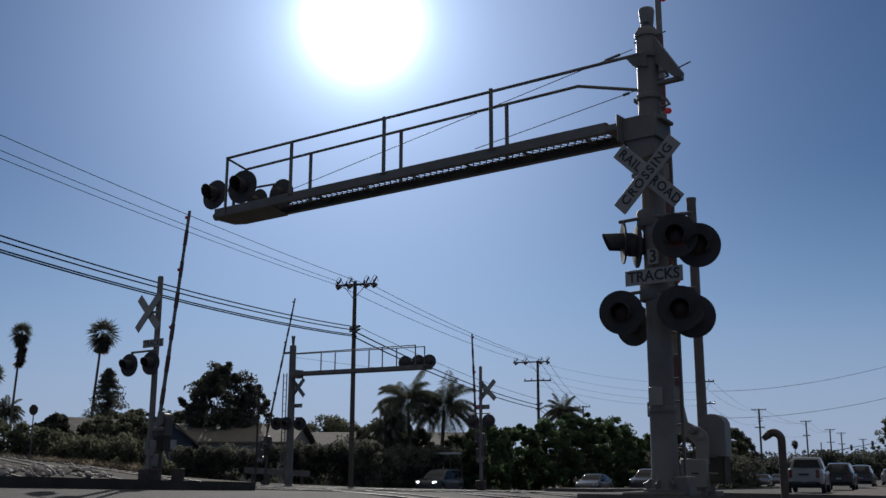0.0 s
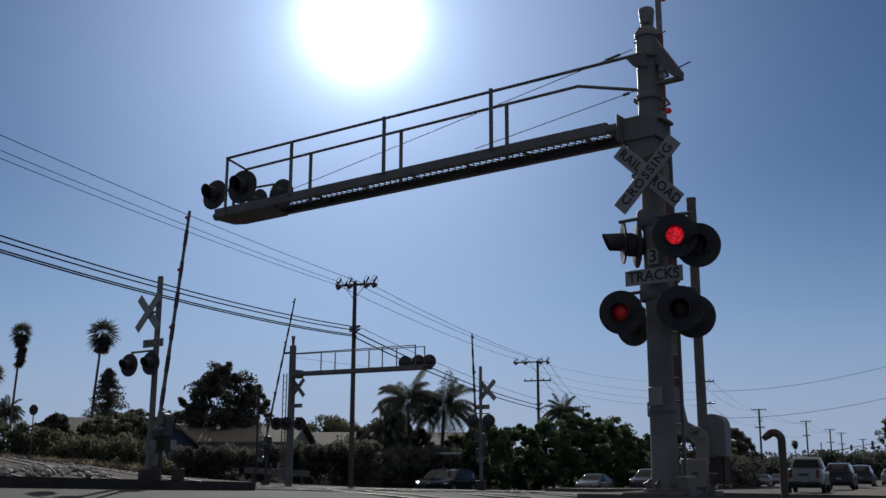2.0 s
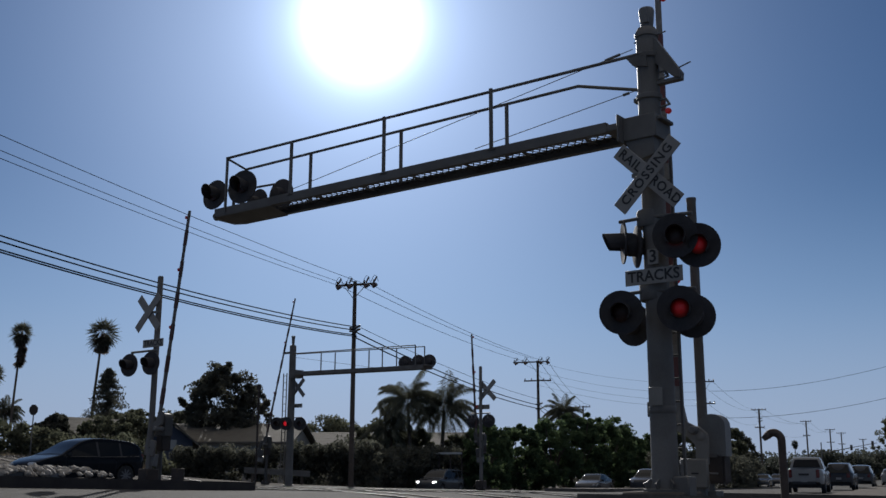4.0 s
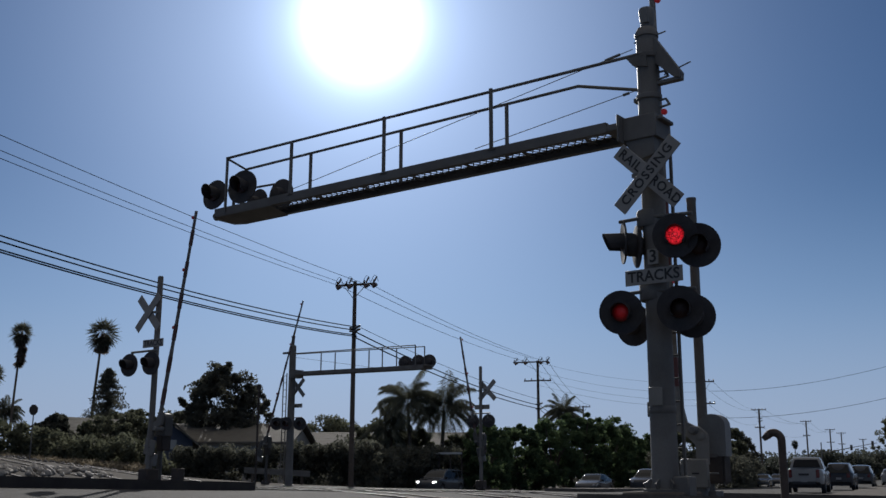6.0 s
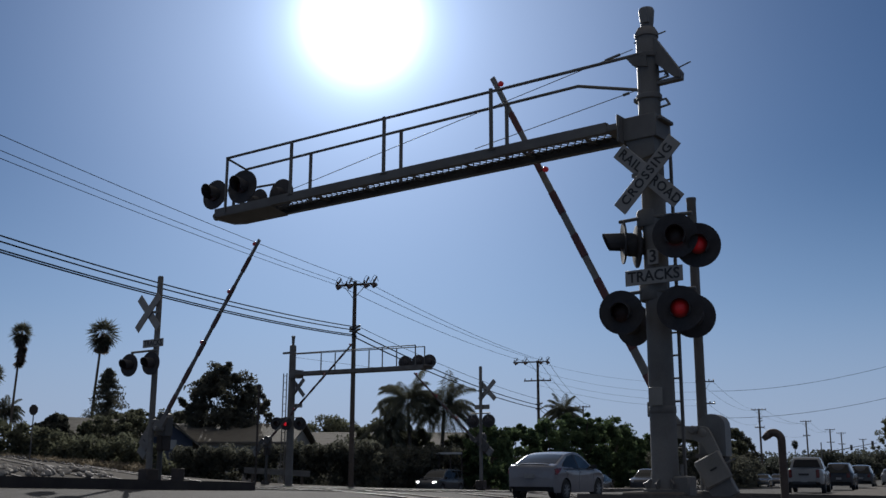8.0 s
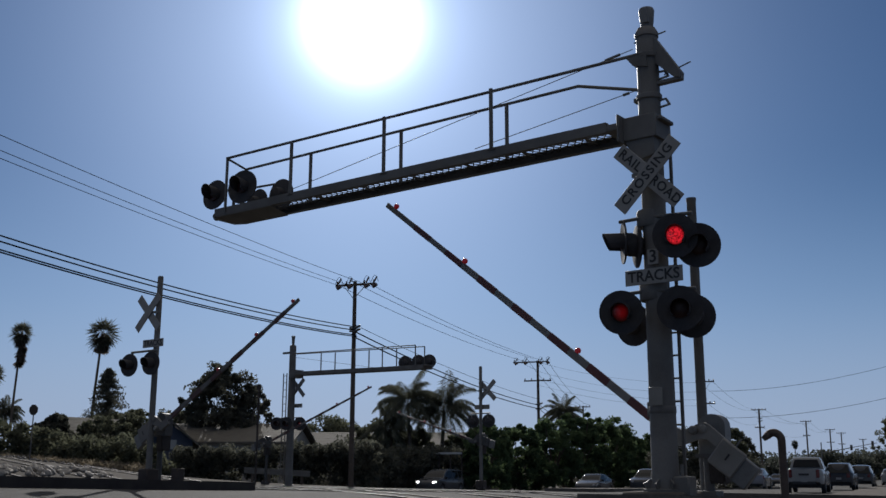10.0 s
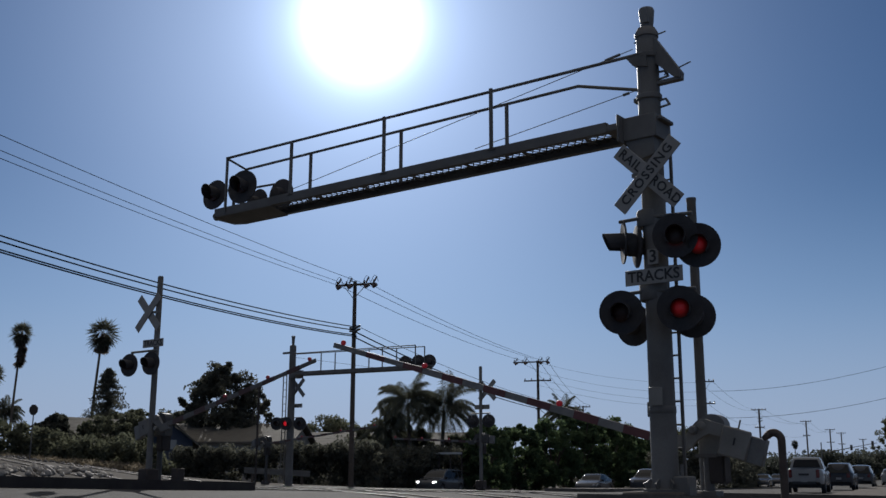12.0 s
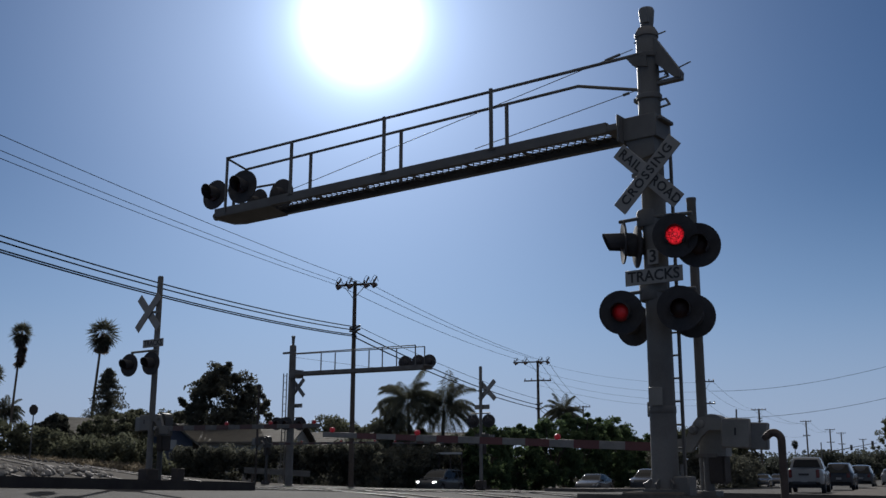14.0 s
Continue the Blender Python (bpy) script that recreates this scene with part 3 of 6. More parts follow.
    part("slot", bm, INK, cw)
    bm = bmesh.new()
    box(bm, (d * (-0.79 - back * 0.7), 0.05, o - 0.14), (0.3, 0.12, 0.36))
    soften(bm, 0.015)
    part("counterweight", bm, STEEL, arm, "dark steel counterweight block")
    bm = bmesh.new()
    rod(bm, (d * (-0.5 - back), 0.0, o + 0.08), (d * (-0.5 - back), 0.0, o + 0.21), 0.012, seg=8)
    part("stop_rod", bm, STEEL, arm)
    GATES.append((arm, sgn, rows))
    return g


def crossing_mast(m, top, cross_z, sign_z, light_z, light_dx, tilt_lights, label, words="", face=0, name="crossing_signal", cross_dx=0.0, shift=0.0):
    """A short mast with a crossbuck, a track sign and a pair of flashing lights on a crossarm."""
    g = thing(name, label, "railway signal", m, "crossing signals")
    bm = bmesh.new()
    lathe(bm, [(0.2, 0.0), (0.2, 0.03), (0.085, 0.05), (0.08, 0.4), (0.075, top), (0.06, top + 0.03)], 16)
    part("mast", bm, GALV, g, "slim grey steel mast")
    bm = bmesh.new()
    box(bm, (0, 0, 0.14), (0.38, 0.38, 0.42))
    soften(bm, 0.03)
    part("base", bm, DARKWOOD, g, "dark cast base with junction box")
    crossbuck(g, pose(cross_dx, -0.12 if face == 0 else 0.12, cross_z, 0, 0, face), words=False)
    if cross_dx:
        bm = bmesh.new()
        box(bm, (cross_dx / 2, -0.08, cross_z), (abs(cross_dx) + 0.1, 0.04, 0.06))
        part("sign_bracket", bm, STEEL, g)
    plate(g, pose(0, -0.11 if face == 0 else 0.11, sign_z, 0, 0, face), 0.84, 0.21, words, 0.2)
    bm = bmesh.new()
    pipe(bm, [(shift - light_dx - 0.05, -0.1, light_z + 0.34), (shift + light_dx + 0.15, -0.1, light_z + 0.34)], 0.03)
    for sx in (-1, 1):
        rod(bm, (shift + sx * light_dx, -0.1, light_z + 0.34), (shift + sx * light_dx, -0.1, light_z + 0.1), 0.025, seg=8)
    part("crossarm", bm, GALV, g)
    for sx in (-1, 1):
        signal_light(g, pose(shift + sx * light_dx, -0.18 if face == 0 else 0.0, light_z, 0, 0, face + tilt_lights))
    return g

# ---- road furniture of the crossing ----
cantilever_main()
MAIN_ROWS = ((0, 90.0), (5.75, 90.0), (6.0, 89.2), (6.5, 81.9), (7.0, 76.0), (7.5, 69.8), (8.0, 63.5), (9.0, 51.2), (10.0, 38.7), (10.5, 32.9), (11.0, 27.2), (11.5, 21.5), (12.0, 15.9), (12.5, 10.9), (13.0, 6.3), (13.3, 3.7), (13.5, 2.8), (14.0, 2.5))
LEFT_ROWS = ((0, 82.3), (5.7, 82.3), (6.0, 79.5), (6.5, 72.4), (7.0, 65.8), (7.5, 59.2), (8.0, 52.2), (9.0, 40.2), (10.0, 30.3), (10.5, 26.4), (11.0, 22.5), (11.5, 18.5), (12.0, 14.4), (12.5, 10.1), (13.0, 6.5), (13.5, 3.4), (14.0, -0.5))
FAR_ROWS = ((0, 76.1), (5.7, 75.9), (6.0, 71.5), (6.5, 61.5), (7.0, 53.3), (7.5, 46.0), (8.0, 39.0), (9.0, 29.0), (10.0, 20.0), (10.5, 16.4), (11.0, 12.8), (11.5, 9.2), (12.0, 5.6), (12.5, 2.5), (13.0, 0.5), (14.0, 0.0))
MEDIAN_ROWS = ((0, 87.2), (5.7, 86.5), (6.0, 79.4), (6.5, 69.6), (7.0, 60.2), (7.5, 50.9), (8.0, 42.1), (9.0, 28.0), (10.0, 17.0), (11.0, 8.0), (12.0, 2.5), (12.5, 0.5), (14.0, 0.0))
gate((3.497, 14.157, 1.467), 1, 6.72, (6.52, 4.705, 2.13), MAIN_ROWS, "pale painted crossing gate with long red and white striped arm", droop=0.246, yaw=3.04)
# The median gate's stand is added, hidden behind the mast from the camera
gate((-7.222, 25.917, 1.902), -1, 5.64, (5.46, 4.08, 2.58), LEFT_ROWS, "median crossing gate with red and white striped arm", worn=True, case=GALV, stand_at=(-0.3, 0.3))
gate((-8.97, 51.727, 2.092), -1, 7.5, (7.3, 5.2, 2.6), FAR_ROWS, "crossing gate beside the farther cantilever signal", 0.9, worn=True, case=DARKSTEEL)
gate((1.571, 47.072, 2.12), 1, 5.0, (4.85, 3.2, 1.6), MEDIAN_ROWS, "crossing gate on the farther median", 0.9, worn=True, case=DARKSTEEL)

mleft = crossing_mast(stand(-21.6, 16.4, 0.16), 5.28, 4.35, 3.53, 3.0, 0.45, 8, "slim railway crossing mast with crossbuck on the median", "TRACKS", cross_dx=-0.28, shift=-0.39)
mfar = crossing_mast(stand(-26.75, 38.6, 0.1), 5.5, 4.42, 3.66, 3.02, 0.44, 26, "slim railway crossing mast with crossbuck seen from behind", "", 180, cross_dx=0.3)


def bell_post():
    g = thing("gate_post", "round grey steel post beside the gate machine", "post", stand(-5.76, 13.86))
    zg = g.matrix_basis.translation.z
    bm = bmesh.new()
    lathe(bm, [(0.16, 0.0), (0.16, 0.04), (0.07, 0.06), (0.068, 4.84 - zg), (0.074, 4.86 - zg), (0.074, 4.9 - zg), (0.02, 4.91 - zg)], 18)
    part("pole", bm, GALV, g)
    return g


bell_post()


def second_cantilever():
    g = thing("cantilever_signal", "farther grey cantilever railway signal facing oncoming traffic", "railway signal", stand(-37.35, 36.9), "cantilever signals")
    zg = g.matrix_basis.translation.z
    Z = lambda z: z - zg
    bm = bmesh.new()
    lathe(bm, [(0.3, 0.0), (0.3, 0.05), (0.2, 0.06), (0.19, 2.0), (0.17, Z(7.1)), (0.06, Z(7.15))], 20)
    part("mast", bm, GALV, g, "tapered round grey steel mast")
    bm = bmesh.new()
    lathe(bm, [(0.05, Z(7.1)), (0.07, Z(7.15)), (0.09, Z(7.5)), (0.11, Z(7.58)), (0.05, Z(7.62))], 12)
    part("bell", bm, STEEL, g)
    bm = bmesh.new()
    box(bm, (-0.35, 0, Z(6.75)), (0.7, 0.1, 0.1))
    part("stay_bracket", bm, GALV, g)
    bm = bmesh.new()
    box(bm, (0.3, 0, Z(5.62)), (0.42, 0.6, 0.4))
    part("arm_bracket", bm, GALV, g)
    # arm to the right, sloping very slightly
    for y in (-0.35, 0.35):
        bm = bmesh.new()
        flat(bm, (0.3, y, Z(5.62)), (8.8, y, Z(5.5)), 0.02, 0.17)
        part("arm_channel", bm, GALV, g)
        bm = bmesh.new()
        rod(bm, (0.15, y * 0.4, Z(6.67)), (8.35, y, Z(6.52)), 0.024, seg=6)
        part("hand_rail", bm, GALV, g)
        for x in (2.35, 4.6, 6.35, 8.35):
            bm = bmesh.new()
            xx = x + (0.3 if y > 0 and x < 8 else 0)
            rod(bm, (xx, y, Z(5.6 - 0.013 * x)), (xx, y, Z(6.65 - 0.016 * x)), 0.03, seg=6)
            part("post", bm, GALV, g)
    bm = bmesh.new()
    for k in range(58):
        flat(bm, (0.4 + k * 0.148, -0.34, Z(5.6)), (0.5 + k * 0.148, 0.34, Z(5.6)), 0.05, 0.03)
    tagged(part("mesh_floor", bm, GALV, g, "open mesh walkway floor", smooth=False), kind="stuff")
    bm = bmesh.new()
    rod(bm, (0.1, 0, Z(6.5)), (5.6, 0.3, Z(5.65)), 0.008, seg=5)
    part("stay_cable", bm, STEEL, g)
    for x, yy in ((7.1, 208), (7.9, 205), (8.55, 200)):
        signal_light(g, pose(x, 0.45, Z(5.84 - 0.02 * (x > 8.5)), 0, 0, yy), 0.33)
    crossbuck(g, pose(0.22, 0.25, Z(4.94), 0, 0, 180), words=False)
    plate(g, pose(0.3, 0.2, Z(4.03), 0, 0, 180), 0.6, 0.2)
    bm = bmesh.new()
    pipe(bm, [(-0.86, 0.1, Z(3.42)), (0.7, 0.1, Z(3.42))], 0.03)
    part("crossarm", bm, GALV, g)
    signal_light(g, pose(-0.84, -0.15, Z(3.14), 0, 0, 30), 0.33)
    mid = signal_light(g, pose(0.0, -0.32, Z(3.12), 0, 0, 24), 0.33, lit="bright")
    signal_light(g, pose(0.66, 0.0, Z(3.1), 0, 0, 34), 0.33)
    FLASHERS.append(([mid], "c"))
    ladder(g, -0.5, 0.0, 0.3, Z(5.7), 0.24, 0.36)
    return g


second_cantilever()

# ---- overhead lines ----
def insulator(bm, p, r=0.07):
    lathe(bm, [(r * 0.5, 0), (r, 0.05), (r * 0.5, 0.09), (r * 0.9, 0.14), (r * 0.3, 0.2)], 8, Matrix.Translation(p))


def utility_pole(x, y, top, arms, yaw, label, low=None, r=0.16, gear=False):
    """A timber pole with crossarms: (height, half length, count of insulators)."""
    zg = ground_z(x, y)
    g = thing("utility_pole", label, "utility pole", pose(x, y, zg, 0, 0, yaw), "utility poles")
    h = top - zg
    bm = bmesh.new()
    rod(bm, (0, 0, -0.3), (0, 0, h), r, r * 0.68, seg=12)
    part("pole", bm, WOOD, g, "weathered timber pole")
    for z, half, off in arms:
        bm = bmesh.new()
        box(bm, (off, -0.16, z - zg), (half * 2, 0.1, 0.13))
        arm = part("crossarm", bm, WOOD, g)
        for k in (-0.92, -0.45, 0.45, 0.92):
            bm = bmesh.new()
            insulator(bm, (off + k * half, -0.16, z - zg + 0.06), 0.08 if h > 9 else 0.06)
            part("insulator", bm, PORCELAIN, arm)
    if arms:
        z, half, off = arms[0]
        bm = bmesh.new()
        flat(bm, (off - half * 0.6, -0.2, z - zg), (0, -0.18, z - zg - 0.9), 0.04, 0.03)
        flat(bm, (off + half * 0.6, -0.2, z - zg), (0, -0.18, z - zg - 0.9), 0.04, 0.03)
        part("brace", bm, STEEL, g)
    if gear:
        for k in (-0.85, -0.3, 0.55, 0.95):
            bm = bmesh.new()
            z, half, off = arms[0]
            rod(bm, (off + k * half, -0.2, z - zg + 0.1), (off + k * half + 0.22, -0.28, z - zg + 0.42), 0.05, seg=8)
            rod(bm, (off + k * half - 0.15, -0.2, z - zg - 0.12), (off + k * half + 0.16, -0.25, z - zg - 0.02), 0.06, seg=8)
            part("fuse_cutout", bm, PORCELAIN, g, "dark fuse cutout")
            bm = bmesh.new()
            lathe(bm, [(0.06, -0.18), (0.1, -0.14), (0.1, 0.14), (0.06, 0.18)], 10, pose(off + k * half + 0.1, -0.3, z - zg - 0.16, 0, 60, 0))
            part("arrester", bm, PORCELAIN, g, "dark stubby surge arrester")
            bm = bmesh.new()
            loop = [(off + k * half - 0.2 + 0.5 * q / 8, -0.22, z - zg + 0.1 + 0.42 * math.sin(math.pi * q / 8)) for q in range(9)]
            pipe(bm, loop, 0.016, 5)
            part("jumper_wire", bm, CABLE, g, "looped black jumper wire")
    if low:
        bm = bmesh.new()
        for dz in low:
            box(bm, (0, -0.1, dz - zg), (0.5, 0.12, 0.12))
            lathe(bm, [(0.05, -0.2), (0.08, -0.16), (0.08, 0.16), (0.05, 0.2)], 10, pose(0.3, -0.15, dz - zg + 0.05, 0, 70, 0))
        part("cable_clamp", bm, STEEL, g, "dark cable clamps and splice cases")
    return g


def wire(a, b, sag, r, label="thin black overhead wire"):
    a, b = Vector(a), Vector(b)
    n = 26
    pts = []
    for k in range(n + 1):
        t = k / n
        p = a.lerp(b, t)
        p.z -= sag * 4 * t * (1 - t)
        pts.append(p)
    bm = bmesh.new()
    rings = []
    side = (b - a).cross(Vector((0, 0, 1))).normalized()
    for p in pts:
        rings.append([bm.verts.new(p + side * (r * math.cos(q)) + Vector((0, 0, r * math.sin(q)))) for q in (0.5, 2.1, 3.6, 5.2)])
    for r0, r1 in zip(rings, rings[1:]):
        for i in range(4):
            bm.faces.new((r0[i], r0[(i + 1) % 4], r1[(i + 1) % 4], r1[i]))
    return tagged(part("overhead_wire", bm, CABLE), label, "overhead wire", "overhead wires")


POLES = ((-20.8, 19.0, 12.6), (-5.5, 62.0, 12.35), (9.9, 105.0, 11.9), (20.6, 149.0, 9.9))
YAW = -19.6
utility_pole(*POLES[1], ((12.1, 1.35, 0.1),), YAW, "tall timber utility pole beside the crossing", (9.4, 9.2), 0.17, True)
utility_pole(*POLES[2], ((11.75, 1.9, -0.7), (9.8, 1.45, 0.0)), YAW, "timber utility pole with two crossarms", (7.4, 6.9), 0.19, True)
utility_pole(*POLES[3], ((9.7, 1.1, 0.0),), YAW, "distant timber utility pole above the trees", None, 0.16)
utility_pole(27.2, 105.0, 9.9, ((9.75, 0.95, 0.0), (7.5, 0.95, 0.0)), -10, "timber utility pole beyond the gate", None, 0.15)
utility_pole(51.0, 164.0, 10.4, ((10.2, 1.15, 0.0), (7.4, 0.75, 0.0)), -25, "distant timber utility pole with a transformer", (8.8, 8.4), 0.2)
utility_pole(75.2, 211.0, 10.7, ((10.5, 1.1, 0.0), (7.6, 0.7, 0.0)), -25, "distant timber utility pole along the road", None, 0.2)
utility_pole(97.1, 256.0, 10.7, ((10.5, 1.2, 0.0), (7.4, 0.9, 0.0)), -25, "distant timber utility pole along the road", None, 0.22)
utility_pole(110.4, 283.0, 10.8, ((10.6, 1.2, 0.0), (7.6, 0.9, 0.0)), -25, "distant timber utility pole along the road", None, 0.22)
utility_pole(135.6, 330.0, 10.4, ((10.2, 1.2, 0.0), (7.6, 0.9, 0.0)), -25, "distant timber utility pole along the road", None, 0.24)


def along(p, q, offs, z0, z1, sag, r, label="thin black overhead wire"):
    """Wires from pole p to pole q, at the given steps across the line."""
    d = Vector((q[0] - p[0], q[1] - p[1], 0)).normalized()
    n = Vector((d.y, -d.x, 0))
    for o, dz in offs:
        wire(Vector((p[0], p[1], z0 + dz)) + n * o, Vector((q[0], q[1], z1 + dz)) + n * o, sag, r)


along(POLES[0], POLES[1], ((-1.15, -0.1), (-0.4, -0.13), (1.25, -0.33)), 12.5, 12.25, 0.35, 0.017)
along(POLES[0], POLES[1], ((0.05, 0.1), (0.1, -0.12), (0.15, -0.42), (0.2, -0.52)), 9.42, 9.38, 0.78, 0.04)
along(POLES[1], POLES[2], ((-1.15, -0.1), (-0.4, 0.2), (1.25, -0.25)), 12.25, 11.9, 0.4, 0.02)
along(POLES[1], POLES[2], ((0.1, -0.12), (0.15, -0.5)), 9.28, 7.4, 0.5, 0.05)
along(POLES[1], POLES[2], ((0.05, 0.3),), 9.3, 7.6, 0.4, 0.022)
along(POLES[2], POLES[3], ((-1.0, 0.0), (0.2, -0.1), (1.0, 0.0)), 11.95, 9.9, 0.9, 0.018)
along(POLES[2], POLES[3], ((0.05, 0.1), (0.1, -0.4)), 7.3, 6.6, 0.6, 0.028)
along(POLES[2], (27.2, 105.0), ((0.0, -0.2), (0.3, -1.2), (0.6, -2.0), (0.2, -2.6)), 11.95, 9.9, 0.7, 0.012)
along((27.2, 105.0), (45.0, 60.0), ((-0.5, 0.1), (0.4, -2.6)), 8.7, 13.9, 2.2, 0.021)
along((27.2, 105.0), (51.0, 164.0), ((-0.7, 0.0), (0.7, 0.0), (0.0, -2.2)), 9.9, 10.2, 1.0, 0.014)
along((51.0, 164.0), (75.2, 211.0), ((-0.9, 0.0), (0.9, 0.0), (0.0, -2.6)), 10.2, 10.2, 0.9, 0.018)
along((75.2, 211.0), (97.1, 256.0), ((-0.9, 0.0), (0.9, 0.0)), 10.2, 10.1, 0.9, 0.02)

# ---- ground detail: kerbs, median, tracks ----
strip("pavement", -6.9, -2.6, 16, 200, 0.16, CONCRETE, "pale concrete pavement with a raised kerb", "pavement", thick=0.5)
strip("pavement_pad", -6.55, -4.3, 11.6, 14.6, 0.1, CONCRETE, "concrete pad round the signal foundations", "pavement", thick=0.4)
# Concrete coloured dark to stand for the kerb face in shade
KERB_SHADED = mat("tyre_stained_kerb", (0.05, 0.045, 0.042), 0.9, 0, 2.5, 0.3, 0.2, 50, alt=(0.034, 0.03, 0.03), spec=0.2)
median = strip("median", -23.6, -19.7, -40, 18.9, 0.23, KERB_SHADED, "raised concrete median, its kerb's shade put into the colour", "median", thick=0.5)
strip("median_2", -19.0, -16.5, 40, 160, 0.16, CONCRETE, "raised concrete median beyond the tracks", "median", thick=0.4)
strip("lane_line", -15.35, -15.22, -30, 15, 0.022, ROAD_WHITE, "worn white lane line", "road marking", step=3)
strip("lane_line_2", -11.35, -11.22, -30, 15, 0.022, ROAD_WHITE, "worn white lane line", "road marking", step=3)
strip("edge_line", -24.0, -23.87, -30, 15, 0.022, ROAD_WHITE, "worn white edge line", "road marking", step=3)

rng = np.random.default_rng(5)


def rock_mesh(seed):
    r = np.random.default_rng(seed)
    bm = bmesh.new()
    bmesh.ops.create_icosphere(bm, subdivisions=1, radius=1)
    for v in bm.verts:
        v.co = Vector((v.co.x, v.co.y * 0.8, v.co.z * 0.62)) * (0.78 + 0.42 * r.random())
    return mesh_of("cobble", bm, COBBLE)


ROCKS = [rock_mesh(k) for k in range(5)]
for k in range(298):
    X, Y = -22.9 + 2.9 * rng.random() ** 0.8, 8.0 + 6.4 * rng.random()
    ob = new("cobble", ROCKS[k % 5])
    ob.parent = median
    p = at(X, Y, 0.25 + 0.19 * max(0.0, 1 - ((X + 21.45) / 1.6) ** 2))
    ob.matrix_basis = pose(*p, *(rng.random(3) * 50)) @ Matrix.Scale(0.05 + 0.08 * rng.random(), 4)


def railway():
    for n, Y in enumerate((22.2, 27.0, 31.8)):
        g = thing("railway_track", "worn steel railway track crossing the asphalt", "railway track", None, "railway tracks")
        for d in (-0.72, 0.72):
            bm = bmesh.new()
            prev = None
            for X in range(-120, 61, 4):
                q = at(X, Y + d, 0.015)
                e = ROAD.to_3x3() @ Vector((0, 0.036, 0))
                ring = [bm.verts.new(q + e * a + Vector((0, 0, h))) for a, h in ((-1, -0.12), (-1, 0.035), (1, 0.035), (1, -0.12))]
                if prev:
                    for i in range(4):
                        bm.faces.new((prev[i], prev[(i + 1) % 4], ring[(i + 1) % 4], ring[i]))
                prev = ring
            part("rail", bm, RAIL, g)
    bm = bmesh.new()
    for k in range(700):
        X, Y = -48 - 30 * rng.random() ** 1.5, 19.5 + 15 * rng.random()
        q = at(X, Y, 0.02)
        r = 0.06 + 0.07 * rng.random()
        bmesh.ops.create_icosphere(bm, subdivisions=1, radius=r, matrix=pose(*q, *(rng.random(3) * 90)))
    tagged(part("ballast", bm, BALLAST, smooth=False), "loose pale ballast stones along the tracks", "ballast", kind="stuff")


railway()


# ---- planting ----
def foliage(name, col, alt, rnd=0.35):
    m = mat(name, col, 0.8, 0, 0.6, 0.25, 0.0, 9, alt=alt, rnd=rnd, spec=0.12)
    nt = m.node_tree
    b = nt.nodes["Principled BSDF"]
    hs = [n for n in nt.nodes if n.type == "HUE_SAT"][0]
    tr = nt.nodes.new("ShaderNodeBsdfTranslucent")
    mx = nt.nodes.new("ShaderNodeMixShader")
    mx.inputs[0].default_value = 0.5
    nt.links.new(hs.outputs[0], tr.inputs["Color"])
    nt.links.new(b.outputs[0], mx.inputs[1])
    nt.links.new(tr.outputs[0], mx.inputs[2])
    nt.links.new(mx.outputs[0], nt.nodes["Material Output"].inputs["Surface"])
    return m


LEAF = foliage("leaf_green", (0.115, 0.12, 0.08), (0.085, 0.09, 0.06))
LEAF_DARK = foliage("leaf_dark", (0.112, 0.114, 0.09), (0.085, 0.087, 0.068))
LEAF_BRIGHT = foliage("leaf_fresh", (0.10, 0.14, 0.065), (0.07, 0.1, 0.05))
FROND = foliage("frond_green", (0.115, 0.12, 0.09), (0.085, 0.09, 0.065))
DEAD_FROND = foliage("dead_frond", (0.12, 0.10, 0.078), (0.085, 0.07, 0.055))
STRAW = foliage("dry_grass", (0.22, 0.185, 0.13), (0.15, 0.125, 0.09))
BARK = mat("bark", (0.12, 0.095, 0.07), 0.9, 0, 4, 0.3, 0.5, 30)
FAR_LEAF = foliage("far_leaf", (0.075, 0.082, 0.066), (0.055, 0.06, 0.05), 0.2)


def leaf_mesh(name, centres, size, material, seed, droop=0.0, aspect=0.6):
    """Many small leaf quads at the given places, turned at random."""
    r = np.random.default_rng(seed)
    n = len(centres)
    a = r.normal(size=(n, 3))
    a[:, 2] -= droop * 2
    a /= np.linalg.norm(a, axis=1)[:, None]
    b = np.cross(a, r.normal(size=(n, 3)))
    b /= np.linalg.norm(b, axis=1)[:, None]
    s = size * (0.6 + 0.8 * r.random(n))[:, None]
    c = np.asarray(centres)
    v = np.stack([c - a * s, c + b * s * aspect, c + a * s, c - b * s * aspect], 1).reshape(-1, 3)
    me = bpy.data.meshes.new(name)
    me.from_pydata(v.tolist(), [], np.arange(4 * n).reshape(n, 4).tolist())
    me.materials.append(material)
    return me


def clumps(r, centre, rad, n_clump, per, clump_r, hollow=0.45):
    out = []
    for _ in range(n_clump):
        d = r.normal(size=3)
        d /= np.linalg.norm(d)
        q = np.array(centre) + d * np.array(rad) * (hollow + (1 - hollow) * r.random() ** 0.6)
        cr = clump_r * (0.55 + 0.8 * r.random())
        pts = r.normal(size=(per, 3))
        pts /= np.linalg.norm(pts, axis=1)[:, None]
        out.append(q + pts * (cr * r.random((per, 1)) ** 0.5) * np.array([1, 1, 0.75]))
    return np.concatenate(out)


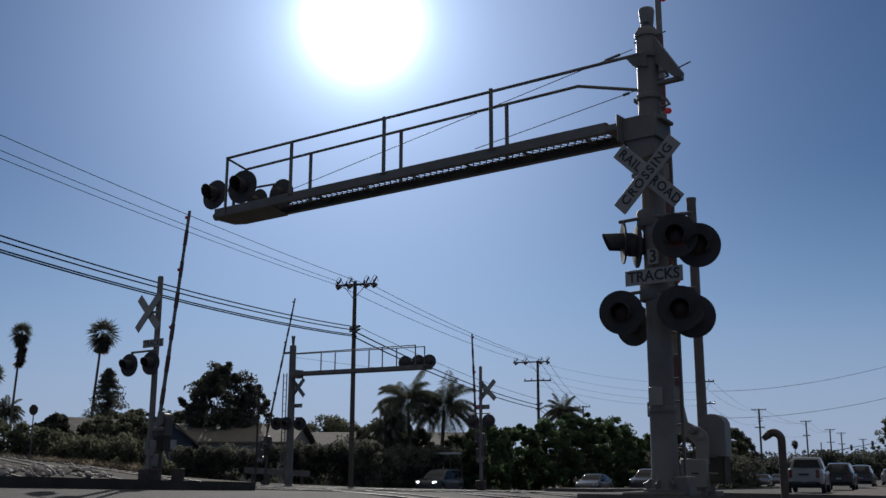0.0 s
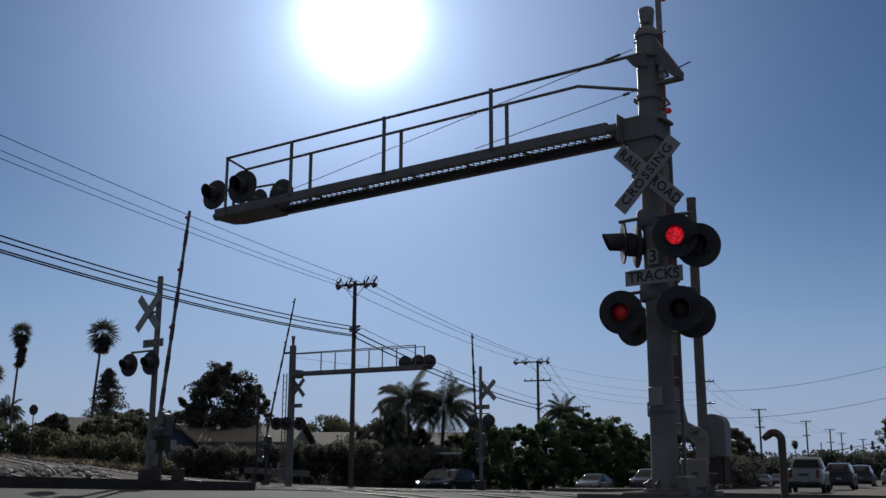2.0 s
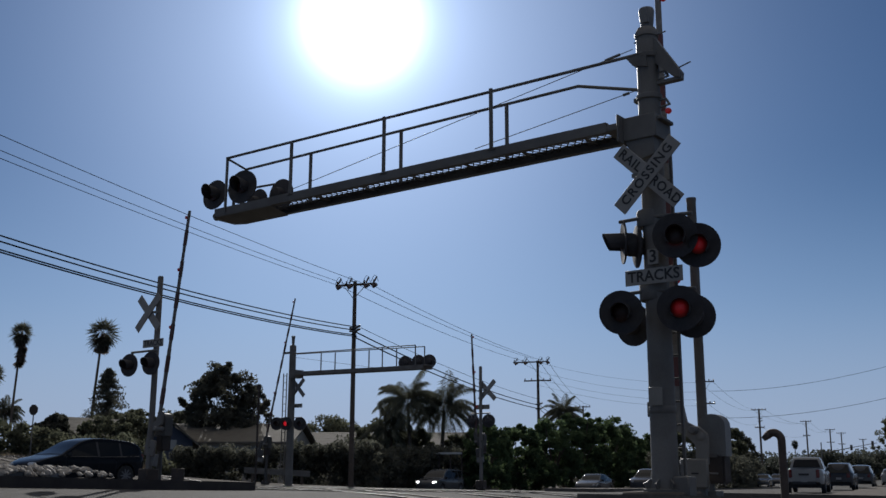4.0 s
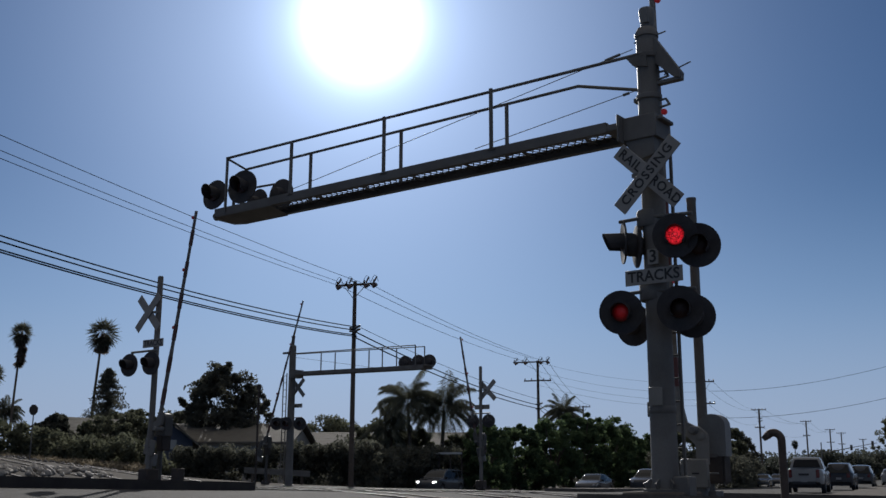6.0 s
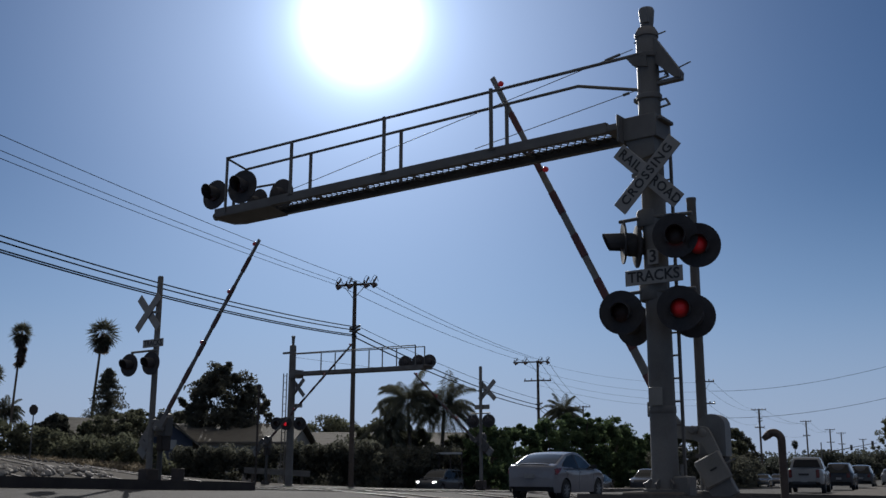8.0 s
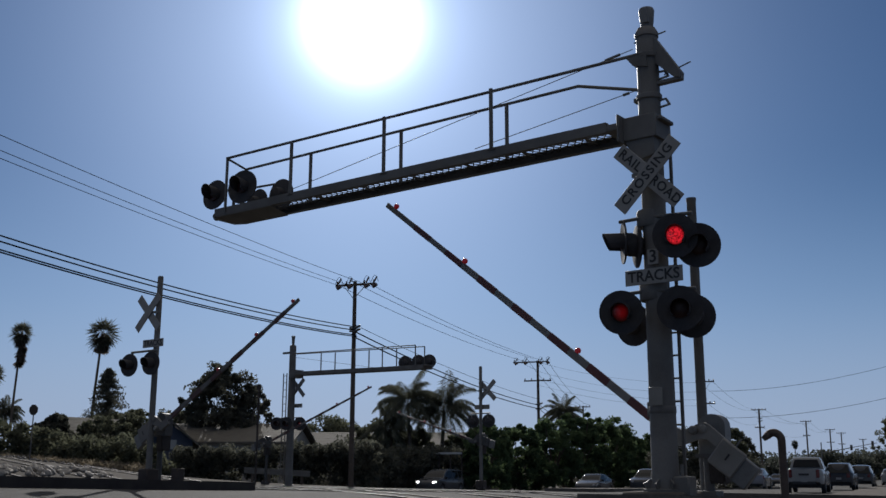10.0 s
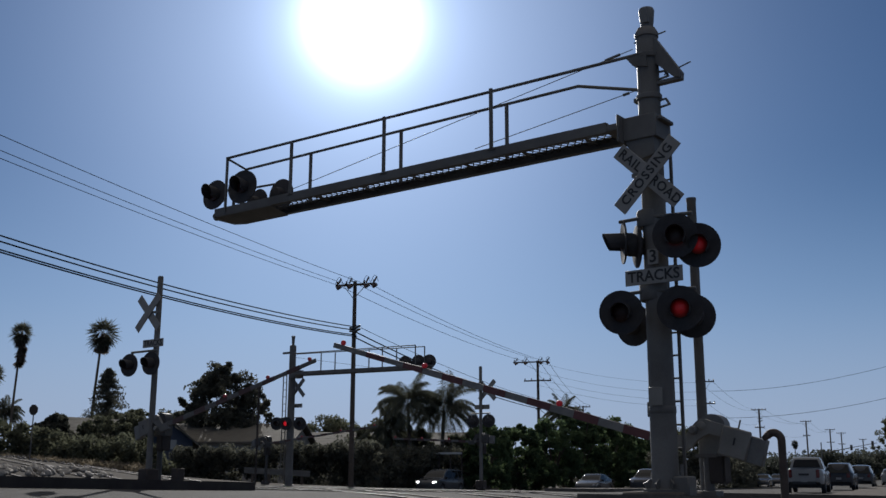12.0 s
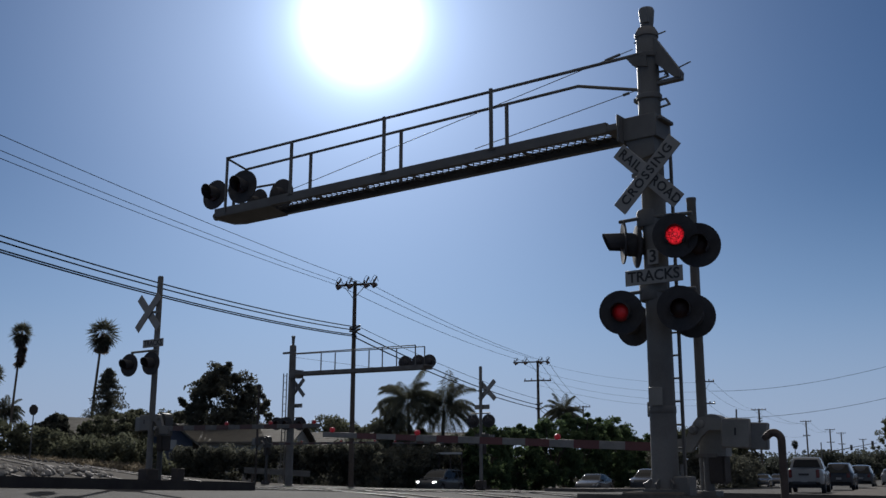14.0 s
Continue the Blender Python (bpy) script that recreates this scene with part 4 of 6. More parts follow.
def tree(x, y, top, width, label, seed, leaf=LEAF, low=0.25, n=60, per=70, leaf_size=0.13, name="tree"):
    """A broadleaved tree: tapered trunk, limbs and an uneven crown of leaf clumps."""
    r = np.random.default_rng(seed)
    zg = ground_z(x, y)
    h = top - zg
    g = thing(name, label, "tree", pose(x, y, zg, 0, 0, seed * 37 % 360), "trees")
    bm = bmesh.new()
    tr = 0.022 * h + 0.06
    fork = h * (low + 0.12)
    rod(bm, (0, 0, -0.2), (0, 0, fork), tr, tr * 0.7, seg=9)
    for k in range(6):
        a = k * 1.05 + r.random()
        e = Vector((math.cos(a) * width * 0.3, math.sin(a) * width * 0.3, h * (0.55 + 0.3 * r.random())))
        mid = Vector((e.x * 0.4, e.y * 0.4, fork + (e.z - fork) * 0.55))
        rod(bm, (0, 0, fork * 0.92), mid, tr * 0.5, tr * 0.36, seg=6)
        rod(bm, mid, e, tr * 0.36, tr * 0.12, seg=6)
    part("trunk", bm, BARK, g)
    cz, rz = h * (1 + low) / 2, h * (1 - low) / 2
    lobes = [clumps(r, (0, 0, cz), (width * 0.46, width * 0.46, rz * 0.9), n, per, width * 0.1)]
    for k in range(9):
        a, f = 2.399 * k + r.random(), (k + 0.5) / 9
        reach = width * 0.4 * math.sqrt(max(0.05, 1 - (1.5 * f - 0.55) ** 2)) * (0.75 + 0.4 * r.random())
        big = width * (0.12 + 0.08 * r.random())
        lobes.append(clumps(r, (reach * math.cos(a), reach * math.sin(a), h * low + (h * (1 - low) - big) * f), (big, big, big * 0.9), max(4, n // 10), per, width * 0.06, 0.3))
    pts = np.concatenate(lobes)
    tagged(child("crown", leaf_mesh("crown", pts, leaf_size, leaf, seed), g), kind="stuff")
    return g


def hedge(x0, y0, x1, y1, top, depth, label, seed, leaf=LEAF_DARK, n=160, per=90, wob=0.35, leaf_size=0.12, clump=0.55, kind="stuff"):
    """A thick unclipped hedge: leaf clumps through its depth, with an uneven top."""
    r = np.random.default_rng(seed)
    out = []
    for k in range(n):
        t, u = r.random(), r.random() - 0.5
        x, y = x0 + (x1 - x0) * t, y0 + (y1 - y0) * t
        d = np.array([y1 - y0, x0 - x1]) / math.hypot(x1 - x0, y1 - y0)
        zt = top[0] + (top[1] - top[0]) * t + wob * (noise.noise((t * 9 + seed, 0.3, seed)) * 1.6 + 0.4 * noise.noise((t * 31, seed, 0.1)))
        zg = ground_z(x, y)
        z = zg + (zt - zg - clump * 0.6) * r.random() ** 0.75
        pts = r.normal(size=(per, 3))
        pts /= np.linalg.norm(pts, axis=1)[:, None]
        out.append(np.array([x + d[0] * u * depth, y + d[1] * u * depth, z]) + pts * clump * (0.6 + 0.6 * r.random()) * r.random((per, 1)) ** 0.4)
    return tagged(new("hedge", leaf_mesh("hedge", np.concatenate(out), leaf_size, leaf, seed)), label, "hedge", kind=kind)


def fan_palm(x, y, top, crown, skirt, label, seed, lean=0.0):
    """A tall fan palm: thin trunk, a beard of dead fronds and a head of fan leaves."""
    r = np.random.default_rng(seed)
    zg = ground_z(x, y)
    h = top - zg
    head = h - crown * 0.55
    g = thing("fan_palm", label, "palm tree", pose(x, y, zg), "palm trees")
    bm = bmesh.new()
    for k in range(8):
        a, b = head * k / 8, head * (k + 1) / 8
        rod(bm, (lean * (a / head) ** 1.5, 0, a), (lean * (b / head) ** 1.5, 0, b), 0.15 - 0.006 * k, 0.144 - 0.006 * k, seg=9, cap=False)
    part("trunk", bm, BARK, g)

    def blades(bm, origin, direction, reach, spread, count, width):
        d = Vector(direction).normalized()
        side = d.cross(Vector((0, 0, 1)))
        side = side.normalized() if side.length > 0.05 else Vector((1, 0, 0))
        roll = 2.2 * (r.random() - 0.5)
        side = side * math.cos(roll) + side.cross(d) * math.sin(roll)
        up = side.cross(d)
        o = Vector(origin) + d * reach * 0.3
        st = [bm.verts.new(Vector(origin) + side * 0.02), bm.verts.new(Vector(origin) - side * 0.02), bm.verts.new(o)]
        bm.faces.new(st)
        for i in range(count):
            a = (i / (count - 1) - 0.5) * spread
            e = o + (d * math.cos(a) + side * math.sin(a)) * reach * 0.66 * (0.85 + 0.3 * r.random()) - Vector((0, 0, reach * 0.22 * r.random())) + up * 0.05 * r.normal()
            m = o.lerp(e, 0.55)
            w = side.cross(d).cross(e - o).normalized() * width
            vs = [bm.verts.new(o), bm.verts.new(m + w), bm.verts.new(e), bm.verts.new(m - w)]
            bm.faces.new(vs)

    bm = bmesh.new()
    for k in range(int(70 * max(0.4, skirt / 2))):
        a, z = r.random() * 6.28, head + 0.35 - (skirt + 0.35) * r.random()
        f = max(0.0, head - z) / max(skirt, 0.1)
        rr = crown * 0.3 * (1 - 0.55 * f)
        blades(bm, (lean + 0.1 * math.cos(a), 0.1 * math.sin(a), z), (math.cos(a) * rr, math.sin(a) * rr, -1.0), 0.95, 1.2, 6, 0.09)
    tagged(part("dead_fronds", bm, DEAD_FROND, g, "hanging brown dead fronds", smooth=False), kind="stuff")
    bm = bmesh.new()
    for k in range(46):
        a, el = 2.399 * k, radians(-68 + 150 * (k + r.random()) / 46)
        blades(bm, (lean, 0, head), (math.cos(a) * math.cos(el), math.sin(a) * math.cos(el), math.sin(el)), crown * (0.46 + 0.16 * r.random()), 2.3, 13, 0.045)
    tagged(part("crown", bm, FROND, g, smooth=False), kind="stuff")
    return g


def feather_palm(x, y, top, crown, label, seed, lean=0.0):
    """A palm with arching feathered fronds."""
    r = np.random.default_rng(seed)
    zg = ground_z(x, y)
    h = top - zg - crown * 0.28
    g = thing("feather_palm", label, "palm tree", pose(x, y, zg), "palm trees")
    bm = bmesh.new()
    for k in range(5):
        rod(bm, (lean * (k / 5) ** 1.4, 0, h * k / 5), (lean * ((k + 1) / 5) ** 1.4, 0, h * (k + 1) / 5), 0.2 - 0.015 * k, 0.185 - 0.015 * k, seg=9, cap=False)
    part("trunk", bm, BARK, g)
    bm = bmesh.new()
    for k in range(50):
        a = k * 2.399 + 0.3 * r.random()
        el = radians(79 - 82 * (k / 50) ** 1.15 + 8 * r.normal())
        reach = crown * 0.62 * (0.85 + 0.3 * r.random())
        p, d = Vector((lean, 0, h)), Vector((math.cos(a) * math.cos(el), math.sin(a) * math.cos(el), math.sin(el)))
        n = 16
        for i in range(n):
            q = p + d * (reach / n)
            side = d.cross(Vector((0, 0, 1))).normalized()
            flatbar = [bm.verts.new(p + side * 0.012), bm.verts.new(q + side * 0.009), bm.verts.new(q - side * 0.009), bm.verts.new(p - side * 0.012)]
            bm.faces.new(flatbar)
            if i > 2:
                ln = 0.62 * math.sin(math.pi * (i + 1) / (n + 2)) ** 0.6 * crown / 4
                for sg in (-1, 1):
                    for j in (0.0, 0.17, 0.33, 0.5, 0.67, 0.83):
                        o = p.lerp(q, j)
                        e = o + (side * sg * 0.8 + d * 0.5 + Vector((0, 0, -0.55 - 0.9 * r.random()))).normalized() * ln * (0.8 + 0.4 * r.random())
                        w = d * 0.022
                        bm.faces.new([bm.verts.new(o - w), bm.verts.new(o.lerp(e, 0.5) + w * 1.3), bm.verts.new(e), bm.verts.new(o.lerp(e, 0.5) - w * 0.5)])
            d = (d + Vector((0, 0, -0.135))).normalized()
            p = q
    tagged(part("crown", bm, FROND, g, "arching feathered fronds", smooth=False), kind="stuff")
    return g


def conifer(x, y, top, width, label, seed):
    r = np.random.default_rng(seed)
    zg = ground_z(x, y)
    h = top - zg
    g = thing("conifer", label, "tree", pose(x, y, zg), "trees")
    bm = bmesh.new()
    rod(bm, (0, 0, 0), (0, 0, h), 0.16, 0.02, seg=8)
    part("trunk", bm, BARK, g)
    out = []
    for k in range(260):
        t = r.random() ** 0.9
        z = h * (0.15 + 0.85 * t)
        rad = width / 2 * (1 - t) ** 0.75 * (0.6 + 0.55 * r.random()) + 0.08
        a = r.random() * 6.28
        u = r.random((60, 1))
        out.append(np.array([0, 0, z]) + u * np.array([rad * math.cos(a), rad * math.sin(a), -0.12 * rad]) + r.normal(size=(60, 3)) * 0.1)
    tagged(child("crown", leaf_mesh("crown", np.concatenate(out), 0.13, LEAF_DARK, seed, 0.3, 0.35), g), kind="stuff")
    return g




# palms and trees beyond the railway
fan_palm(-46.3, 109.0, 16.6, 2.7, 2.9, "tall fan palm with a long beard of dead fronds", 1, 0.5)
fan_palm(-32.6, 94.0, 14.9, 3.2, 1.1, "tall slender fan palm above the houses", 2, 0.65)
fan_palm(-50.3, 113.0, 12.6, 2.6, 1.2, "shorter fan palm among other palms", 3)
feather_palm(-48.0, 112.0, 7.6, 3.4, "low feathery palm under taller palms", 4)
conifer(-31.0, 94.0, 9.9, 8.2, "dark pointed conifer beside a fan palm", 5)
tree(-18.6, 86.0, 10.2, 6.6, "large dense dark broadleaved tree behind the houses", 6, LEAF_DARK, 0.15, 190, 90)
tree(-16.2, 86.0, 8.4, 4.0, "rounded dark broadleaved tree behind the houses", 7, LEAF_DARK, 0.15, 60, 80)
tree(-28.4, 93.0, 6.7, 6.0, "bushy tree behind a house roof", 8, LEAF, 0.1, 130, 80)
tree(-24.3, 93.0, 6.5, 5.4, "bushy tree behind a house roof", 9, LEAF, 0.1, 120, 80)
tree(-22.9, 72.0, 4.9, 5.6, "low leafy shrub in front of a house", 50, LEAF, 0.05, 110, 80)
tree(-29.0, 76.0, 5.2, 3.2, "dark rounded bush tree behind a hedge", 10, LEAF_DARK, 0.08, 100, 80)
tree(-11.5, 104.0, 6.5, 7.8, "wide spreading tree in the distance", 11, LEAF, 0.1, 130, 80)
tree(-9.6, 104.0, 5.2, 3.6, "low spreading tree in the distance", 12, LEAF, 0.12, 45, 70)
feather_palm(-2.4, 79.0, 7.1, 4.8, "feathery queen palm with arching fronds", 13, -0.3)
feather_palm(-0.1, 80.0, 6.9, 5.4, "feathery queen palm with drooping fronds", 14, 0.2)
feather_palm(-3.9, 79.5, 4.9, 3.8, "shorter feathery palm beside taller ones", 15, -0.2)
tree(-5.6, 81.0, 4.9, 4.2, "low leafy bush tree under palms", 16, LEAF, 0.05, 100, 70)
tree(-2.2, 82.0, 4.2, 4.4, "low leafy bush tree under palms", 17, LEAF, 0.05, 100, 70)
tree(1.4, 82.0, 4.0, 3.6, "low leafy bush tree under palms", 18, LEAF, 0.05, 80, 70)
for k, (x, y, top, wd) in enumerate(((3.4, 77.0, 4.6, 3.8), (6.2, 83.0, 4.9, 4.2), (9.6, 89.0, 5.3, 5.2), (12.4, 92.0, 6.4, 5.4), (15.6, 97.0, 6.2, 5.6), (18.0, 103.0, 5.6, 5.0), (22.5, 112.0, 4.8, 4.4))):
    tree(x, y, top, wd, "leafy green tree lining the road", 20 + k, LEAF_BRIGHT, 0.03, 90, 90, 0.14)
feather_palm(11.5, 97.0, 6.9, 3.6, "feathery palm among roadside trees", 28)
tree(25.6, 108.0, 5.7, 5.4, "leafy tree between the signal mast and the gate", 51, LEAF, 0.05, 80, 80)
tree(31.2, 112.0, 6.1, 4.2, "rounded tree behind the gate machine", 29, LEAF, 0.1, 60, 80)
tree(34.0, 118.0, 5.6, 4.6, "dark tree beside the road", 30, LEAF_DARK, 0.1, 60, 80)
tree(58.5, 132.0, 8.4, 5.0, "small leafy tree at the roadside", 31, LEAF, 0.25, 40, 70)
hedge(-33, 60, -16.6, 62, (4.5, 2.5), 2.5, "tall unclipped dark hedge", 40, LEAF, 260, 90, 0.45)
hedge(-17.0, 66, -4.4, 68, (2.3, 2.5), 2.0, "dense dark hedge in shade", 41, LEAF_DARK, 260, 90, 0.2)
hedge(-6.5, 68.5, 1.8, 78.5, (2.9, 2.3), 1.8, "dense dark hedge along the road", 42, LEAF_DARK, 240, 90, 0.3)
hedge(1.2, 79, 24, 123, (2.2, 2.4), 2.0, "long dark hedge along the road", 43, LEAF_DARK, 320, 90, 0.3)
hedge(19.5, 104, 29.5, 105, (2.6, 2.6), 2.0, "dark hedge behind the gate machine", 52, LEAF_DARK, 160, 80, 0.3)
hedge(28.5, 100, 40, 132, (2.2, 2.0), 2.0, "dark hedge beside the far pavement", 44, LEAF_DARK, 200, 80, 0.3)
hedge(-180, 230, 60, 250, (6.5, 6.5), 12, "distant belt of trees", 45, FAR_LEAF, 320, 80, 1.6, 0.35, 2.2)
hedge(60, 215, 300, 420, (4.6, 7.0), 14, "distant belt of roadside trees", 46, FAR_LEAF, 420, 80, 2.4, 0.4, 2.6)
hedge(64, 224, 125, 236, (3.6, 4.4), 8, "distant belt of trees behind the queue", 49, FAR_LEAF, 260, 90, 1.7, 0.35, 1.7)
fan_palm(86.0, 250.0, 7.9, 1.9, 0.4, "distant fan palm over the road", 48)

# dry grass on the railway bank
gpts = []
gr = np.random.default_rng(9)
for k in range(5200):
    t, u = gr.random(), gr.random()
    x, y = -34 + 17 * t, 55.5 + 2.5 * t + 3.0 * u
    gpts.append((x, y, ground_z(x, y) + 0.1 + (0.25 + 0.35 * u) * gr.random()))
tagged(new("grass", leaf_mesh("grass", np.array(gpts), 0.16, STRAW, 9, 0.0, 0.14)), "dry straw-coloured grass on the bank", "grass", kind="stuff")

# ---- vehicles ----
def paint(name, col, metal=0.1):
    return mat(name, col, 0.17, metal, 3, 0.1, 0.0, 30, spec=0.2)


GLASS = mat("tinted_car_glass", (0.012, 0.014, 0.016), 0.045, 0, 2, 0.1, spec=0.15)
TYRE = mat("tyre_rubber", (0.02, 0.02, 0.02), 0.85, 0, 10, 0.2, 0.1)
RIM = mat("alloy_rim", (0.13, 0.13, 0.135), 0.45, 0.3, 8, 0.1)
TAIL = mat("red_tail_lamp", (0.10, 0.008, 0.008), 0.2, 0, 8, 0.2)
TAIL_LIT = mat("lit_tail_lamp", (0.12, 0.008, 0.008), 0.25, 0, 8, 0.2, emit=(1.0, 0.04, 0.05, 0.02))
# Glow that stands for sun glints on the waiting vehicle's headlights
LAMP_GLINT = mat("glint_headlight", (0.7, 0.7, 0.7), 0.1, 0, 8, 0.1, emit=(1.0, 0.97, 0.9, 4.0))
LAMP = mat("clear_lamp", (0.6, 0.6, 0.6), 0.12, 0.3, 8, 0.1)
TRIM = mat("black_trim", (0.02, 0.02, 0.022), 0.6)
PLATE = mat("plate_white", (0.22, 0.22, 0.22), 0.6)

BODIES = {
    "sedan": dict(L=4.5, W=1.74, r=0.33, wheels=(1.34, -1.30), belt=0.98,
                  top=[(-2.1, 0.27), (-2.16, 0.5), (-2.13, 0.92), (-2.06, 1.06), (-1.72, 1.11), (-1.3, 1.27), (-0.85, 1.41), (-0.3, 1.48), (0.2, 1.45), (0.6, 1.29), (1.02, 1.03), (1.5, 0.93), (1.95, 0.80), (2.16, 0.66), (2.24, 0.46), (2.18, 0.24)],
                  side=[[(0.88, 1.0), (0.5, 1.24), (0.16, 1.38), (-0.26, 1.42), (-0.26, 0.97)], [(-0.34, 0.97), (-0.34, 1.42), (-0.8, 1.36), (-1.22, 1.18), (-1.42, 1.04)]],
                  wind=((0.95, 1.06), (0.30, 1.425)), rear=((-1.66, 1.125), (-0.92, 1.392)), tail=((-2.09, 0.88), 0.16, 0.12), head=((2.06, 0.68), 0.24, 0.12),
                  wrap=[([(-2.1, 0.80), (-2.09, 0.97), (-1.9, 0.99), (-1.6, 1.0), (-1.8, 0.90), (-1.98, 0.80)], "tail_lamp", 0), ([(-2.06, 0.84), (-2.05, 0.93), (-1.92, 0.94), (-1.92, 0.86)], "brake_light", 0), ([(2.0, 0.62), (2.02, 0.72), (1.75, 0.80), (1.62, 0.82), (1.76, 0.72)], "headlight", 0)]),
    "suv": dict(L=4.7, W=1.86, r=0.37, wheels=(1.42, -1.38), belt=1.05,
                top=[(-2.3, 0.36), (-2.36, 0.6), (-2.34, 1.05), (-2.2, 1.45), (-2.02, 1.66), (-1.3, 1.72), (-0.2, 1.73), (0.3, 1.68), (0.75, 1.42), (1.15, 1.13), (1.7, 1.05), (2.15, 0.94), (2.3, 0.76), (2.34, 0.5), (2.28, 0.28)],
                side=[[(0.98, 1.1), (0.62, 1.40), (0.25, 1.60), (-0.25, 1.64), (-0.25, 1.07)], [(-0.34, 1.07), (-0.34, 1.64), (-1.2, 1.63), (-1.2, 1.09)], [(-1.28, 1.09), (-1.28, 1.62), (-1.92, 1.58), (-2.08, 1.14)]],
                wind=((1.1, 1.17), (0.38, 1.64)), rear=((-2.34, 1.10), (-2.06, 1.62)), tail=((-2.34, 1.02), 0.22, 0.4), head=((2.2, 0.84), 0.3, 0.18)),
    "crossover": dict(L=4.75, W=1.84, r=0.36, wheels=(1.44, -1.38), belt=1.0,
                      top=[(-2.28, 0.36), (-2.36, 0.6), (-2.34, 1.0), (-2.26, 1.2), (-1.98, 1.46), (-1.5, 1.57), (-0.7, 1.64), (-0.1, 1.63), (0.35, 1.52), (0.85, 1.24), (1.25, 1.05), (1.7, 0.95), (2.15, 0.8), (2.32, 0.66), (2.36, 0.48), (2.3, 0.26)],
                      side=[[(1.02, 1.03), (0.66, 1.26), (0.32, 1.43), (-0.2, 1.52), (-0.2, 1.01)], [(-0.29, 1.01), (-0.29, 1.52), (-1.15, 1.5), (-1.15, 1.03)], [(-1.23, 1.03), (-1.23, 1.49), (-1.75, 1.4), (-2.0, 1.1)]],
                      wind=((1.18, 1.1), (0.4, 1.5)), rear=((-2.2, 1.25), (-1.7, 1.5)), tail=((-2.3, 0.98), 0.2, 0.3), head=((2.2, 0.74), 0.3, 0.13)),
    "pickup": dict(L=5.6, W=1.98, r=0.39, wheels=(1.72, -1.75), belt=1.15,
                   top=[(-2.75, 0.5), (-2.8, 0.62), (-2.78, 1.2), (-2.74, 1.25), (-0.95, 1.25), (-0.92, 1.3), (-0.72, 1.78), (-0.4, 1.86), (0.5, 1.85), (0.85, 1.72), (1.32, 1.25), (2.1, 1.17), (2.6, 1.08), (2.74, 0.9), (2.78, 0.6), (2.7, 0.36)],
                   side=[[(1.15, 1.2), (0.78, 1.62), (0.5, 1.76), (0.12, 1.77), (0.12, 1.17)], [(0.03, 1.17), (0.03, 1.77), (-0.4, 1.76), (-0.66, 1.68), (-0.78, 1.2)]],
                   wind=((1.28, 1.29), (0.88, 1.69)), rear=((-0.90, 1.34), (-0.74, 1.74)), tail=((-2.77, 1.02), 0.18, 0.42), head=((2.66, 0.95), 0.34, 0.22)),
}


def half_width(spec, y, z):
    """Half the breadth of the shell: bellied sides, a shoulder line, a cabin that leans in, ends drawn in."""
    belt, w = spec["belt"], spec["W"] / 2
    low = min(z, belt)
    x = w * (1 - 0.16 * (low - 0.68) ** 2 - 0.02) + 0.018 * math.exp(-((low - belt + 0.12) / 0.05) ** 2)
    if z > belt:
        x -= 0.07 * min(1, (z - belt) / 0.08) + 0.30 * (z - belt)
    e = max(0.0, abs(y) - spec["L"] * 0.29) / (spec["L"] * 0.21)
    return x * (1 - 0.10 * min(e, 1.05) ** 2 - 0.13 * min(e, 1.05) ** 7)


def bow(sp, x, y):
    """The ends of the shell curve back towards its sides."""
    e = max(0.0, abs(y) - sp["L"] * 0.34) / (sp["L"] * 0.16)
    return y - math.copysign(0.17 * min(e, 1.0) ** 2 * (x / sp["W"] * 2.3) ** 2, y)


def smooth_line(pts, per=7):
    """A soft curve through the given points."""
    out = []
    for i in range(len(pts) - 1):
        p0, p1, p2, p3 = (Vector(pts[min(max(k, 0), len(pts) - 1)]) for k in (i - 1, i, i + 1, i + 2))
        for k in range(per):
            t = k / per
            q = 0.5 * (2 * p1 + (p2 - p0) * t + (2 * p0 - 5 * p1 + 4 * p2 - p3) * t * t + (3 * p1 - p0 - 3 * p2 + p3) * t ** 3)
            out.append(p1.lerp(p2, t).lerp(q, 0.75))
    return out + [Vector(pts[-1])]


def shell_lines(sp):
    """Upper and lower outline of the shell as functions of the place along it, and the stations to build it at."""
    line = smooth_line(sp["top"])
    ys = [p.x for p in line]
    i0, i1 = ys.index(min(ys)), ys.index(max(ys))
    up = line[i0:i1 + 1]
    uy, uz = np.maximum.accumulate([p.x for p in up]), [p.y for p in up]
    rear, front = line[:i0 + 1], line[i1:]
    ly = [p.x for p in rear][::-1] + [p.x for p in front][::-1]
    lz = [p.y for p in rear][::-1] + [p.y for p in front][::-1]
    order = np.argsort(ly)
    ly, lz = np.array(ly)[order], np.array(lz)[order]
    R = sp["r"] * 1.17

    def upper(y):
        return float(np.interp(y, uy, uz))

    def lower(y):
        z = float(np.interp(y, ly, lz))
        for yc in sp["wheels"]:
            if abs(y - yc) < R:
                z = max(z, sp["r"] + math.sqrt(R * R - (y - yc) ** 2))
        return min(z, upper(y))
    a, b = float(uy[0]), float(uy[-1])
    st = list(np.linspace(a, b, 66)) + [a + 0.14 * k * k / 64 for k in range(9)] + [b - 0.14 * k * k / 64 for k in range(9)]
    for yc in sp["wheels"]:
        st += [yc + R * math.cos(math.pi * k / 12) * f for k in range(13) for f in (1.0, 1.0005)]
    return upper, lower, sorted(set(round(float(v), 4) for v in st if a <= v <= b and upper(v) - lower(v) > 0.25))


ROUND = 0.07


